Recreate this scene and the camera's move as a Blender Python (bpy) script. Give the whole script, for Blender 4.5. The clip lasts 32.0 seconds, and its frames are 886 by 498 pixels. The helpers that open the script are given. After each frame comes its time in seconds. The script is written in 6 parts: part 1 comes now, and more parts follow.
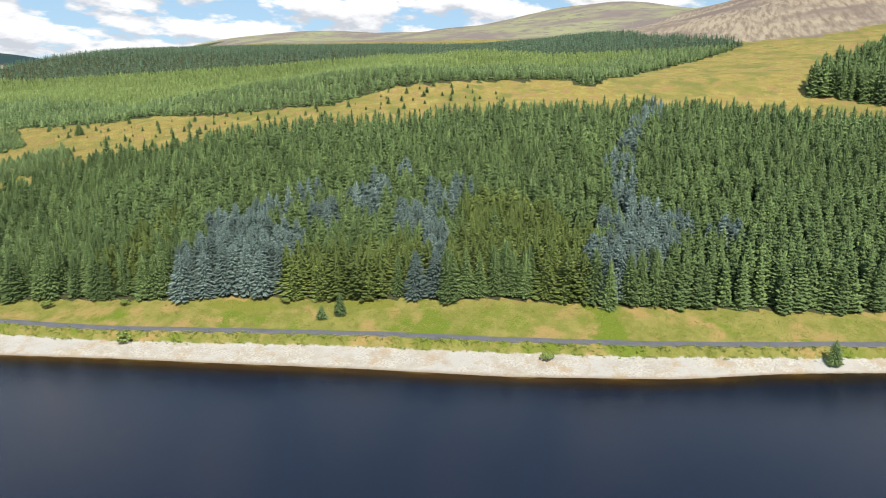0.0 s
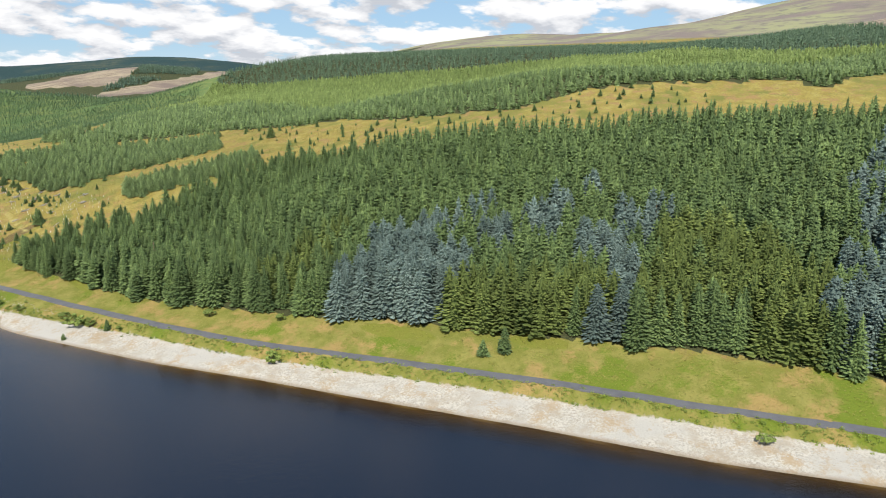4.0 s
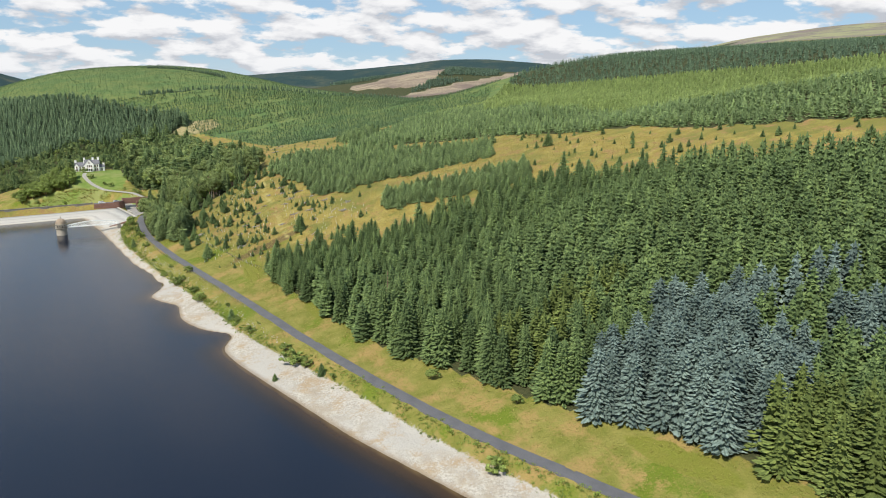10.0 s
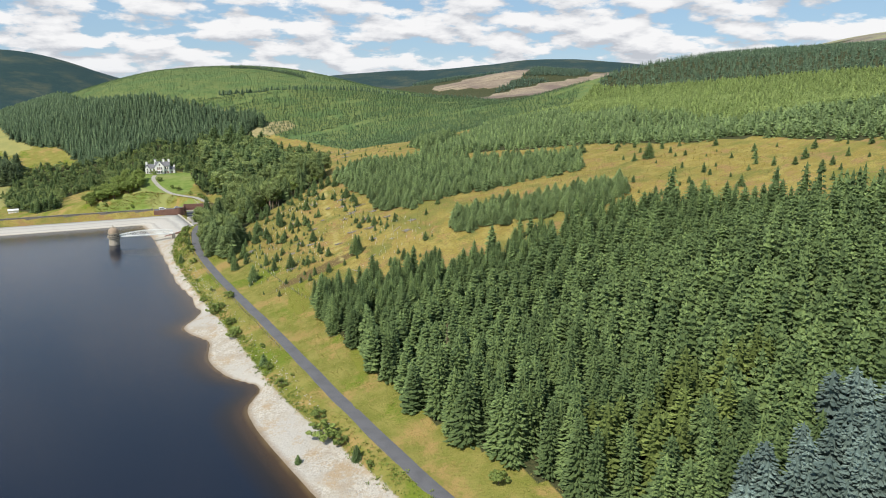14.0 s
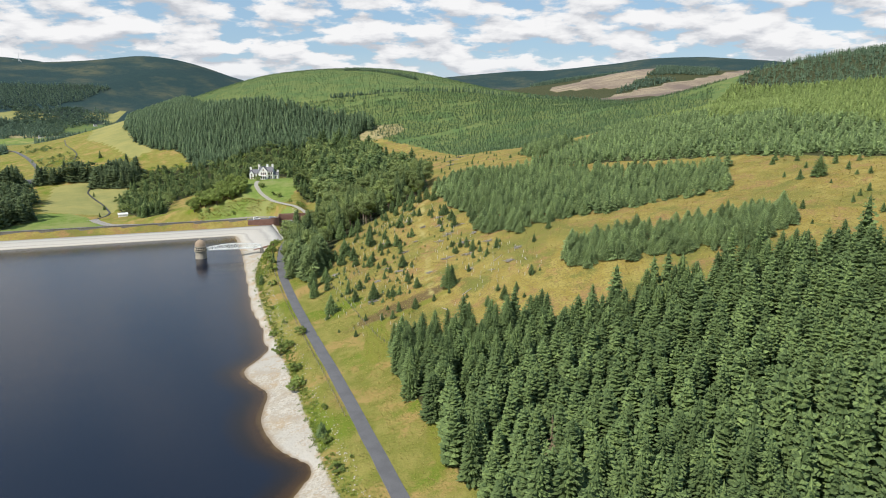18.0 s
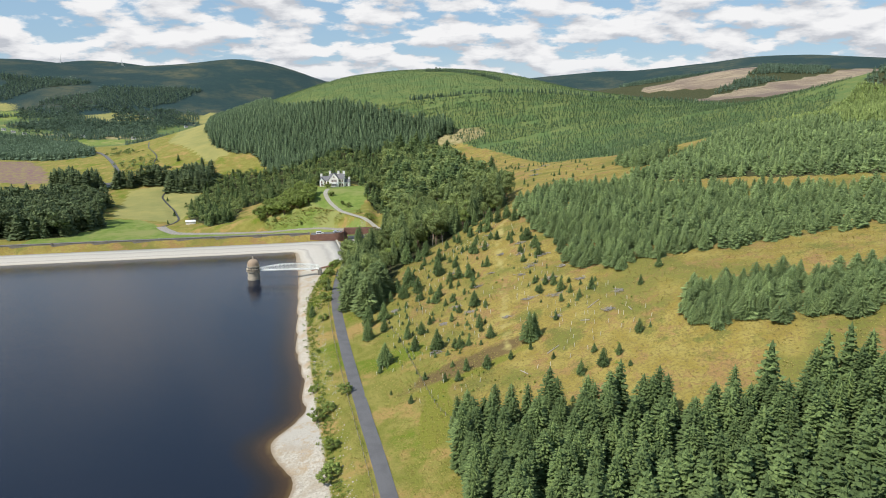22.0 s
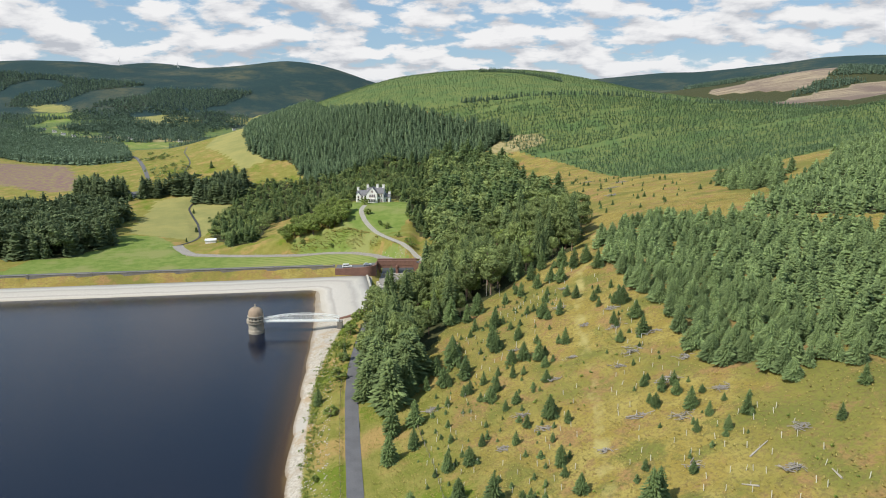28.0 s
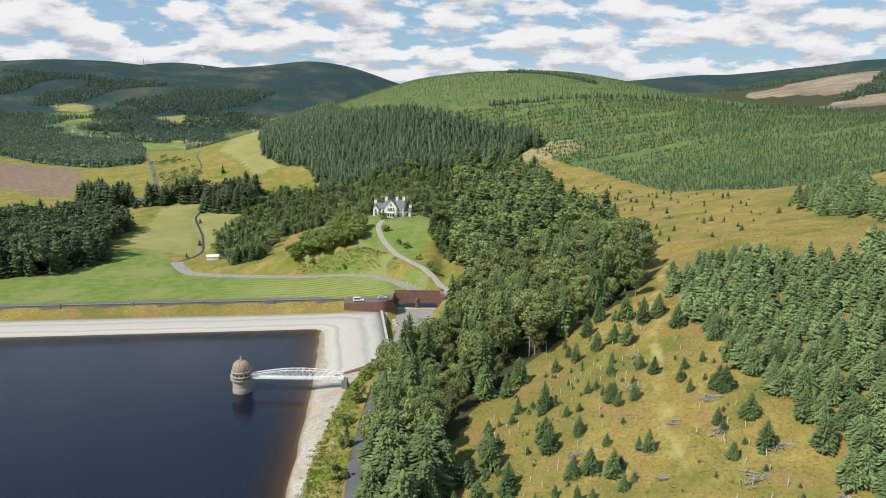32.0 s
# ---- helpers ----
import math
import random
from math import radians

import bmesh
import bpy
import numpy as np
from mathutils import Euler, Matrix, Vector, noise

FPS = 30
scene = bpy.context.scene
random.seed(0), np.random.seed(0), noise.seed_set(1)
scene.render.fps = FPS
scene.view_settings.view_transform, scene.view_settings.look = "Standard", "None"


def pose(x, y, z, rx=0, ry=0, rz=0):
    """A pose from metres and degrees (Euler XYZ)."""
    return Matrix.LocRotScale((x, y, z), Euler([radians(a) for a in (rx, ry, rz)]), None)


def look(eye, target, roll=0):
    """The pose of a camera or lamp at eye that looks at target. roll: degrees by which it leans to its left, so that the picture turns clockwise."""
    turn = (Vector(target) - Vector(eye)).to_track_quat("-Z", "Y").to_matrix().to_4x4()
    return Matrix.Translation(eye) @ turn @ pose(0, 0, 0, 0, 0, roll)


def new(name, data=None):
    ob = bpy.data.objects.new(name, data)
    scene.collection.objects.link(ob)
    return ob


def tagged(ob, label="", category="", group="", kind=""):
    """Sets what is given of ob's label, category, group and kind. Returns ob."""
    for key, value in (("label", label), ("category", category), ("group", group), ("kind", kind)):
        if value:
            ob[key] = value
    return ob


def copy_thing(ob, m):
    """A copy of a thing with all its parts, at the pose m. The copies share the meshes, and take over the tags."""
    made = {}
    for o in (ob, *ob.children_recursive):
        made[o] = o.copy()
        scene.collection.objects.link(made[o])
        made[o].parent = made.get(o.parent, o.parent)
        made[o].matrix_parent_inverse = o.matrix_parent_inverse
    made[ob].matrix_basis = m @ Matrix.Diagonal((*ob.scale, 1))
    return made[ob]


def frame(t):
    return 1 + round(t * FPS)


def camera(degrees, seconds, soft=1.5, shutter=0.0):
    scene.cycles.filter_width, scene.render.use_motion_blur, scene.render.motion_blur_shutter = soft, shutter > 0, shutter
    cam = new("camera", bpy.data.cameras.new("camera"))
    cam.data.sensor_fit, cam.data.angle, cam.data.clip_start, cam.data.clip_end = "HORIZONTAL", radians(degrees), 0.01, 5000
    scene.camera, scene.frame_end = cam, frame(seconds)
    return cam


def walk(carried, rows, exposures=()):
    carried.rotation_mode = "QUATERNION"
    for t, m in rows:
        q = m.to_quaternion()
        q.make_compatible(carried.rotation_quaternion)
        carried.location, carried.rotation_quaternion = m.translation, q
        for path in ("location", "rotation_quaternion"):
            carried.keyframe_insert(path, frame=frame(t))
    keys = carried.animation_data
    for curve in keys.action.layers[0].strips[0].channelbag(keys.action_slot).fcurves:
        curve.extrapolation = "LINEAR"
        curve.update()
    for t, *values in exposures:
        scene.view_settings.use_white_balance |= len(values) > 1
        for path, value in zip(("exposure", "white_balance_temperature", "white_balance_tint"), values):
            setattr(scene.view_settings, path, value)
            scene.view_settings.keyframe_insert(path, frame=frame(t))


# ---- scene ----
def look_yaw(x, y, z, yaw, tilt, roll):
    """A camera pose from heading (left of +y), tilt and roll in degrees."""
    a, b = radians(yaw), radians(tilt)
    way = (-math.sin(a) * math.cos(b), math.cos(a) * math.cos(b), math.sin(b))
    return look((x, y, z), (x + way[0], y + way[1], z + way[2]), roll)


cam = camera(65.52, 32.0, soft=1.0)
PATH = [
    (0.0, look_yaw(-82.24, -573.54, 89.24, -68.026, -12.881, 0.203)),
    (0.5, look_yaw(-77.99, -572.39, 89.02, -66.906, -12.804, 0.125)),
    (1.0, look_yaw(-73.51, -571.17, 88.83, -64.854, -12.754, 0.058)),
    (1.5, look_yaw(-68.96, -569.89, 88.71, -62.739, -12.725, -0.017)),
    (2.0, look_yaw(-64.31, -568.27, 88.67, -60.507, -12.695, -0.002)),
    (2.5, look_yaw(-60.06, -565.91, 88.67, -58.428, -12.685, 0.001)),
    (3.0, look_yaw(-55.71, -563.20, 88.65, -56.366, -12.662, 0.037)),
    (3.5, look_yaw(-50.89, -560.69, 88.67, -54.229, -12.641, 0.045)),
    (5.5, look_yaw(-31.96, -547.58, 88.84, -47.902, -12.640, 0.034)),
    (6.0, look_yaw(-27.58, -543.52, 88.85, -46.566, -12.624, 0.117)),
    (6.5, look_yaw(-23.09, -539.52, 88.92, -45.072, -12.590, 0.182)),
    (7.0, look_yaw(-18.76, -535.26, 89.07, -42.626, -12.571, 0.207)),
    (7.5, look_yaw(-14.57, -530.79, 89.18, -40.177, -12.564, 0.243)),
    (8.0, look_yaw(-10.08, -526.41, 89.21, -37.665, -12.530, 0.305)),
    (8.5, look_yaw(-5.36, -521.77, 89.34, -35.064, -12.565, 0.232)),
    (9.0, look_yaw(-0.73, -516.66, 89.40, -32.498, -12.607, 0.118)),
    (9.5, look_yaw(3.91, -511.37, 89.40, -30.069, -12.605, 0.074)),
    (10.0, look_yaw(8.05, -505.98, 89.41, -28.522, -12.613, 0.060)),
    (10.5, look_yaw(11.67, -500.53, 89.62, -28.261, -12.622, 0.080)),
    (11.0, look_yaw(15.25, -495.00, 89.74, -28.257, -12.616, 0.072)),
    (11.5, look_yaw(18.80, -489.23, 89.77, -28.223, -12.627, -0.010)),
    (12.0, look_yaw(22.28, -483.50, 89.97, -28.217, -12.615, -0.030)),
    (12.5, look_yaw(25.43, -477.53, 90.23, -28.095, -12.624, 0.025)),
    (13.0, look_yaw(28.52, -471.63, 90.55, -25.610, -12.598, 0.112)),
    (13.5, look_yaw(31.37, -465.28, 90.76, -24.102, -12.611, 0.238)),
    (14.0, look_yaw(34.43, -459.02, 90.83, -21.736, -12.617, 0.291)),
    (14.5, look_yaw(37.49, -452.75, 90.94, -20.924, -12.606, 0.300)),
    (16.5, look_yaw(48.23, -428.06, 91.00, -18.857, -12.575, -0.083)),
    (17.0, look_yaw(50.90, -421.86, 91.20, -15.877, -12.568, -0.017)),
    (17.5, look_yaw(53.07, -415.61, 91.44, -13.487, -12.553, -0.060)),
    (18.0, look_yaw(55.22, -409.19, 91.69, -12.145, -12.549, -0.072)),
    (18.5, look_yaw(56.80, -402.68, 91.76, -10.324, -12.534, -0.163)),
    (19.0, look_yaw(59.49, -395.85, 91.85, -7.710, -12.512, -0.103)),
    (19.5, look_yaw(60.85, -389.38, 91.96, -7.299, -12.501, -0.102)),
    (20.0, look_yaw(62.18, -383.01, 92.18, -5.535, -12.493, -0.083)),
    (20.5, look_yaw(63.53, -376.44, 92.43, -5.281, -12.493, -0.040)),
    (21.0, look_yaw(64.71, -369.78, 92.53, -5.273, -12.442, -0.021)),
    (21.5, look_yaw(65.61, -362.87, 92.62, -5.270, -12.472, -0.057)),
    (22.0, look_yaw(66.49, -355.87, 92.52, -5.261, -12.442, -0.244)),
    (22.5, look_yaw(67.44, -348.82, 92.55, -5.198, -12.414, -0.392)),
    (23.0, look_yaw(68.14, -341.73, 92.60, -5.198, -12.390, -0.433)),
    (23.5, look_yaw(68.59, -334.83, 92.76, -5.215, -12.384, -0.493)),
    (24.0, look_yaw(69.14, -327.84, 92.95, -4.849, -12.395, -0.451)),
    (24.5, look_yaw(69.57, -321.00, 93.20, -4.379, -12.433, -0.422)),
    (25.0, look_yaw(70.07, -314.05, 93.34, -3.935, -12.428, -0.444)),
    (25.5, look_yaw(70.58, -307.01, 93.30, -3.433, -12.399, -0.350)),
    (27.5, look_yaw(71.72, -277.06, 93.01, -1.220, -12.298, -0.321)),
    (28.0, look_yaw(71.56, -269.56, 92.83, -1.021, -12.241, -0.170)),
    (28.5, look_yaw(71.45, -262.11, 92.66, -1.088, -12.233, -0.063)),
    (29.0, look_yaw(71.45, -255.05, 92.66, -1.077, -12.208, -0.008)),
    (29.5, look_yaw(71.18, -247.88, 92.87, -1.124, -12.184, 0.023)),
    (30.0, look_yaw(71.04, -240.98, 93.22, -0.859, -12.221, -0.044)),
    (30.5, look_yaw(70.90, -233.88, 93.61, -0.870, -12.231, -0.104)),
    (31.0, look_yaw(70.63, -226.94, 93.97, -0.702, -12.222, -0.144)),
    (31.5, look_yaw(70.11, -219.85, 94.26, -0.689, -12.200, -0.031)),
    (32.0, look_yaw(69.41, -212.59, 94.34, 0.832, -12.149, 0.217)),
]
walk(cam, PATH, [(0.0, 0.33), (3.0, 0.27), (6.0, 0.17), (10.0, 0.11), (14.0, 0.10), (20.0, 0.08), (26.0, 0.03), (32.0, 0.02)])

# ---- world and sun ----
SUN_EL, SUN_AZ = 49.0, 238.0   # compass bearing with +y as north
world = bpy.data.worlds.new("world")
scene.world = world
world.use_nodes = True


def link_nodes(nt, rows):
    for a, i, b, j in rows:
        nt.links.new(a.outputs[i], b.inputs[j])


def math_node(nt, op, a, b=None, clamp=False):
    n = nt.nodes.new("ShaderNodeMath")
    n.operation, n.use_clamp = op, clamp
    for i, v in enumerate((a, b)):
        if v is None:
            continue
        if isinstance(v, (int, float)):
            n.inputs[i].default_value = v
        else:
            nt.links.new(v, n.inputs[i])
    return n.outputs[0]


def ramp_node(nt, fac, stops):
    n = nt.nodes.new("ShaderNodeValToRGB")
    el = n.color_ramp.elements
    while len(el) < len(stops):
        el.new(0.5)
    for e, (p, c) in zip(el, stops):
        e.position, e.color = p, (*c, 1) if len(c) == 3 else c
    nt.links.new(fac, n.inputs[0])
    return n.outputs[0]


def mix_node(nt, fac, a, b):
    n = nt.nodes.new("ShaderNodeMix")
    n.data_type = "RGBA"
    for sock, v in ((n.inputs[0], fac), (n.inputs[6], a), (n.inputs[7], b)):
        if isinstance(v, (int, float)):
            sock.default_value = v
        elif isinstance(v, tuple):
            sock.default_value = (*v, 1)
        else:
            nt.links.new(v, sock)
    return n.outputs[2]


def noise_node(nt, vec, scale, detail=3.0, rough=0.55, dims="3D"):
    n = nt.nodes.new("ShaderNodeTexNoise")
    n.noise_dimensions = dims
    n.inputs["Scale"].default_value, n.inputs["Detail"].default_value, n.inputs["Roughness"].default_value = scale, detail, rough
    if vec is not None:
        nt.links.new(vec, n.inputs["Vector"])
    return n.outputs[0]


def build_sky():
    nt = world.node_tree
    nt.nodes.clear()
    out, bg = nt.nodes.new("ShaderNodeOutputWorld"), nt.nodes.new("ShaderNodeBackground")
    sky = nt.nodes.new("ShaderNodeTexSky")
    sky.sky_type, sky.sun_disc = "NISHITA", False
    sky.sun_elevation, sky.sun_rotation = radians(SUN_EL), radians(SUN_AZ)
    sky.altitude, sky.air_density, sky.dust_density, sky.ozone_density = 300, 1.0, 0.3, 3.0
    tc, sep = nt.nodes.new("ShaderNodeTexCoord"), nt.nodes.new("ShaderNodeSeparateXYZ")
    nt.links.new(tc.outputs["Generated"], sep.inputs[0])
    up = math_node(nt, "ADD", math_node(nt, "MAXIMUM", sep.outputs[2], 0.0), 0.27)
    comb, comb2 = nt.nodes.new("ShaderNodeCombineXYZ"), nt.nodes.new("ShaderNodeCombineXYZ")
    u, v = math_node(nt, "DIVIDE", sep.outputs[0], up), math_node(nt, "DIVIDE", sep.outputs[1], up)
    nt.links.new(u, comb.inputs[0]), nt.links.new(v, comb.inputs[1])
    nt.links.new(math_node(nt, "MULTIPLY", u, 0.955), comb2.inputs[0]), nt.links.new(math_node(nt, "MULTIPLY", v, 0.955), comb2.inputs[1])
    n1 = noise_node(nt, comb.outputs[0], 4.1, 9, 0.54)
    n2 = noise_node(nt, comb2.outputs[0], 4.1, 6, 0.52)
    # fewer clouds overhead than towards the horizon
    thin = math_node(nt, "MULTIPLY", math_node(nt, "SUBTRACT", sep.outputs[2], 0.14, True), 0.3)
    cover = ramp_node(nt, math_node(nt, "SUBTRACT", n1, thin), [(0.435, (0, 0, 0)), (0.50, (1, 1, 1))])
    # the billows are lit above and grey below
    under = math_node(nt, "ADD", math_node(nt, "MULTIPLY", math_node(nt, "SUBTRACT", n2, n1), 1.6), 0.5)
    shade = ramp_node(nt, under, [(0.36, (1.06, 1.06, 1.07)), (0.5, (0.90, 0.91, 0.94)), (0.66, (0.62, 0.65, 0.71))])
    blue = nt.nodes.new("ShaderNodeVectorMath")
    blue.operation = "SCALE"
    blue.inputs["Scale"].default_value = 0.11
    nt.links.new(sky.outputs[0], blue.inputs[0])
    low = ramp_node(nt, sep.outputs[2], [(0.0, (1, 1, 1)), (0.06, (0, 0, 0))])
    col = mix_node(nt, cover, mix_node(nt, 0.6, blue.outputs[0], (0.42, 0.66, 0.92)), shade)
    col = mix_node(nt, math_node(nt, "MULTIPLY", low, 0.4), col, (0.82, 0.87, 0.93))
    nt.links.new(col, bg.inputs[0])
    bg.inputs[1].default_value = 0.82
    nt.links.new(bg.outputs[0], out.inputs[0])


build_sky()
sun = new("sun", bpy.data.lights.new("sun", "SUN"))
sun.data.energy, sun.data.angle, sun.data.color = 4.6, radians(0.6), (1.0, 0.97, 0.88)
a, e = radians(SUN_AZ), radians(SUN_EL)
sun.matrix_world = look((math.sin(a) * math.cos(e) * 300, math.cos(a) * math.cos(e) * 300, 300 * math.sin(e)), (0, 0, 0))


# ---- materials ----
def material(name):
    m = bpy.data.materials.new(name)
    m.use_nodes = True
    nt = m.node_tree
    return m, nt, nt.nodes["Principled BSDF"]


def coords(nt, kind="Object"):
    return nt.nodes.new("ShaderNodeTexCoord").outputs[kind]


def bump_to(nt, bsdf, value, strength, distance):
    b = nt.nodes.new("ShaderNodeBump")
    b.inputs["Strength"].default_value, b.inputs["Distance"].default_value = strength, distance
    nt.links.new(value, b.inputs["Height"])
    nt.links.new(b.outputs[0], bsdf.inputs["Normal"])


def plain(name, colour, rough=0.7, metal=0.0, scale=3.0, spread=0.25, bump=0.15, spots=0.5):
    """A surface with grain at one scale and stains at another."""
    m, nt, b = material(name)
    pos = coords(nt)
    fine, wide = noise_node(nt, pos, scale * 6, 4), noise_node(nt, pos, scale * spots, 3)
    dark = tuple(c * (1 - spread) for c in colour)
    lite = tuple(min(1, c * (1 + spread)) for c in colour)
    c1 = mix_node(nt, ramp_node(nt, fine, [(0.3, (0, 0, 0)), (0.7, (1, 1, 1))]), dark, lite)
    c2 = mix_node(nt, math_node(nt, "MULTIPLY", ramp_node(nt, wide, [(0.45, (0, 0, 0)), (0.7, (1, 1, 1))]), 0.5), c1, tuple(c * 0.62 for c in colour))
    nt.links.new(c2, b.inputs["Base Color"])
    b.inputs["Roughness"].default_value, b.inputs["Metallic"].default_value = rough, metal
    if bump:
        bump_to(nt, b, fine, bump, 0.05)
    return m


def foliage(name, colour, tip, joined, rough=0.75):
    """Needles or leaves: each spray differs a little, each tree too."""
    m, nt, b = material(name)
    if joined:
        at = nt.nodes.new("ShaderNodeAttribute")
        at.attribute_name = "tint"
        tree = at.outputs["Fac"]
        isl = nt.nodes.new("ShaderNodeNewGeometry").outputs["Random Per Island"]
    else:
        tree = nt.nodes.new("ShaderNodeObjectInfo").outputs["Random"]
        isl = nt.nodes.new("ShaderNodeNewGeometry").outputs["Random Per Island"]
    pos = coords(nt)
    grain = noise_node(nt, pos, 2.6 if joined else 48.0, 4, 0.7)
    c = mix_node(nt, isl, tuple(v * 0.85 for v in colour), tip)
    c = mix_node(nt, math_node(nt, "MULTIPLY", tree, 0.7), c, tuple(v * 0.6 for v in colour))
    c = mix_node(nt, ramp_node(nt, grain, [(0.48, (0, 0, 0)), (0.66, (0.55, 0.55, 0.55))]), c, tuple(v * 0.45 for v in colour))
    nt.links.new(c, b.inputs["Base Color"])
    b.inputs["Roughness"].default_value = rough
    b.inputs["Specular IOR Level"].default_value = 0.25
    if name.startswith(("grass", "verge")):
        c = mix_node(nt, isl, colour, tip)
        nt.links.new(c, b.inputs["Base Color"])
    bump_to(nt, b, grain, 0.5, 0.1)
    thin, both = nt.nodes.new("ShaderNodeBsdfTranslucent"), nt.nodes.new("ShaderNodeMixShader")
    nt.links.new(c, thin.inputs[0])
    both.inputs[0].default_value = 0.12
    link_nodes(nt, ((b, 0, both, 1), (thin, 0, both, 2), (both, 0, nt.nodes["Material Output"], 0)))
    return m


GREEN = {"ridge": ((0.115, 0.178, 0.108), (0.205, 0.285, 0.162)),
         "spruce": ((0.108, 0.163, 0.06), (0.255, 0.34, 0.115)),
         "silver": ((0.122, 0.172, 0.148), (0.305, 0.39, 0.335)),
         "larch": ((0.145, 0.188, 0.05), (0.28, 0.335, 0.09)),
         "pine": ((0.195, 0.248, 0.085), (0.375, 0.45, 0.15)),
         "dark": ((0.095, 0.135, 0.062), (0.20, 0.25, 0.105)),
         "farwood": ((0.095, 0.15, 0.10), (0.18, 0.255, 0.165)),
         "sitka": ((0.165, 0.235, 0.094), (0.34, 0.44, 0.168)),
         "young": ((0.11, 0.168, 0.06), (0.23, 0.31, 0.105)),
         "leaf": ((0.22, 0.29, 0.072), (0.40, 0.48, 0.125)),
         "light": ((0.225, 0.30, 0.09), (0.38, 0.46, 0.15)),
         "rows": ((0.095, 0.155, 0.07), (0.175, 0.255, 0.112)),
         "hilltop": ((0.115, 0.178, 0.072), (0.195, 0.27, 0.11)),
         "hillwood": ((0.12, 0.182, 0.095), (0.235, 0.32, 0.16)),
         "fir": ((0.135, 0.19, 0.072), (0.29, 0.365, 0.13)),
         "verge": ((0.22, 0.20, 0.045), (0.32, 0.275, 0.08)),
         "dry": ((0.26, 0.19, 0.11), (0.34, 0.26, 0.15)),
         "grass": ((0.26, 0.215, 0.055), (0.39, 0.315, 0.10)),
         "bracken": ((0.22, 0.31, 0.06), (0.36, 0.43, 0.10))}
LEAF = {k: foliage(k + "_needles", *v, False) for k, v in GREEN.items() if k not in ("ridge", "dark", "farwood", "light", "grass", "bracken", "rows", "hilltop", "verge", "hillwood")}
MASS = {k: foliage(k + "_canopy", *v, True) for k, v in GREEN.items()}
BARK = plain("bark", (0.12, 0.085, 0.06), 0.9, scale=2, bump=0.6)
WARM_BARK = plain("pine_bark", (0.30, 0.20, 0.145), 0.9, scale=2, bump=0.5)
DARKSTONE = plain("dark_stone", (0.05, 0.045, 0.04), 0.5, scale=0.7, spread=0.3)
PALE_BARK = plain("weathered_wood", (0.38, 0.34, 0.29), 0.9, scale=2, bump=0.4)
ASPHALT = plain("asphalt", (0.13, 0.125, 0.13), 0.9, scale=1.5, spread=0.2, bump=0.3, spots=0.15)
STREAM = plain("stony_channel", (0.30, 0.27, 0.24), 0.9, scale=0.7, spread=0.35, bump=0.4)
GRAVEL = plain("pale_gravel", (0.36, 0.33, 0.28), 0.95, scale=1.5, spread=0.25, bump=0.4)
CONCRETE = plain("pale_concrete", (0.50, 0.46, 0.39), 0.85, scale=0.5, spread=0.14, bump=0.2, spots=0.2)
WALLSTONE = plain("grey_wall_stone", (0.23, 0.21, 0.185), 0.9, scale=0.8, spread=0.3, bump=0.5)
REDSTONE = plain("red_sandstone", (0.22, 0.115, 0.085), 0.9, scale=0.8, spread=0.35, bump=0.5)
TOWERSTONE = plain("tower_stone", (0.40, 0.35, 0.28), 0.85, scale=0.8, spread=0.25, bump=0.4)
DOMESTONE = plain("dome_stone", (0.36, 0.27, 0.19), 0.85, scale=0.8, spread=0.3, bump=0.4)
WHITE = plain("white_paint", (0.80, 0.80, 0.78), 0.6, scale=0.5, spread=0.05, bump=0.05)
HARL = plain("white_harling", (0.85, 0.83, 0.79), 0.85, scale=0.8, spread=0.08, bump=0.3)
SLATE = plain("roof_slate", (0.16, 0.155, 0.165), 0.7, scale=1.2, spread=0.25, bump=0.3)
REDSILL = plain("red_dressed_stone", (0.36, 0.19, 0.15), 0.85, scale=1.0, spread=0.2)
DARKMETAL = plain("dark_metal", (0.05, 0.05, 0.055), 0.5, 0.4, bump=0)
SILVERPAINT = plain("silver_car_paint", (0.48, 0.50, 0.53), 0.35, 0.3, bump=0, spread=0.04)
RUBBER = plain("tyre_rubber", (0.02, 0.02, 0.02), 0.9, bump=0)
TUBE = plain("pale_tree_tube", (0.62, 0.60, 0.50), 0.6, bump=0)
BRASH = plain("grey_brash", (0.30, 0.27, 0.24), 0.95, scale=2, spread=0.4, bump=0.4)
ROCK = plain("shore_rock", (0.42, 0.38, 0.33), 0.9, scale=1, spread=0.3, bump=0.4)
glass, _nt, _b = material("window_glass")
_b.inputs["Base Color"].default_value, _b.inputs["Roughness"].default_value = (0.02, 0.025, 0.03, 1), 0.06


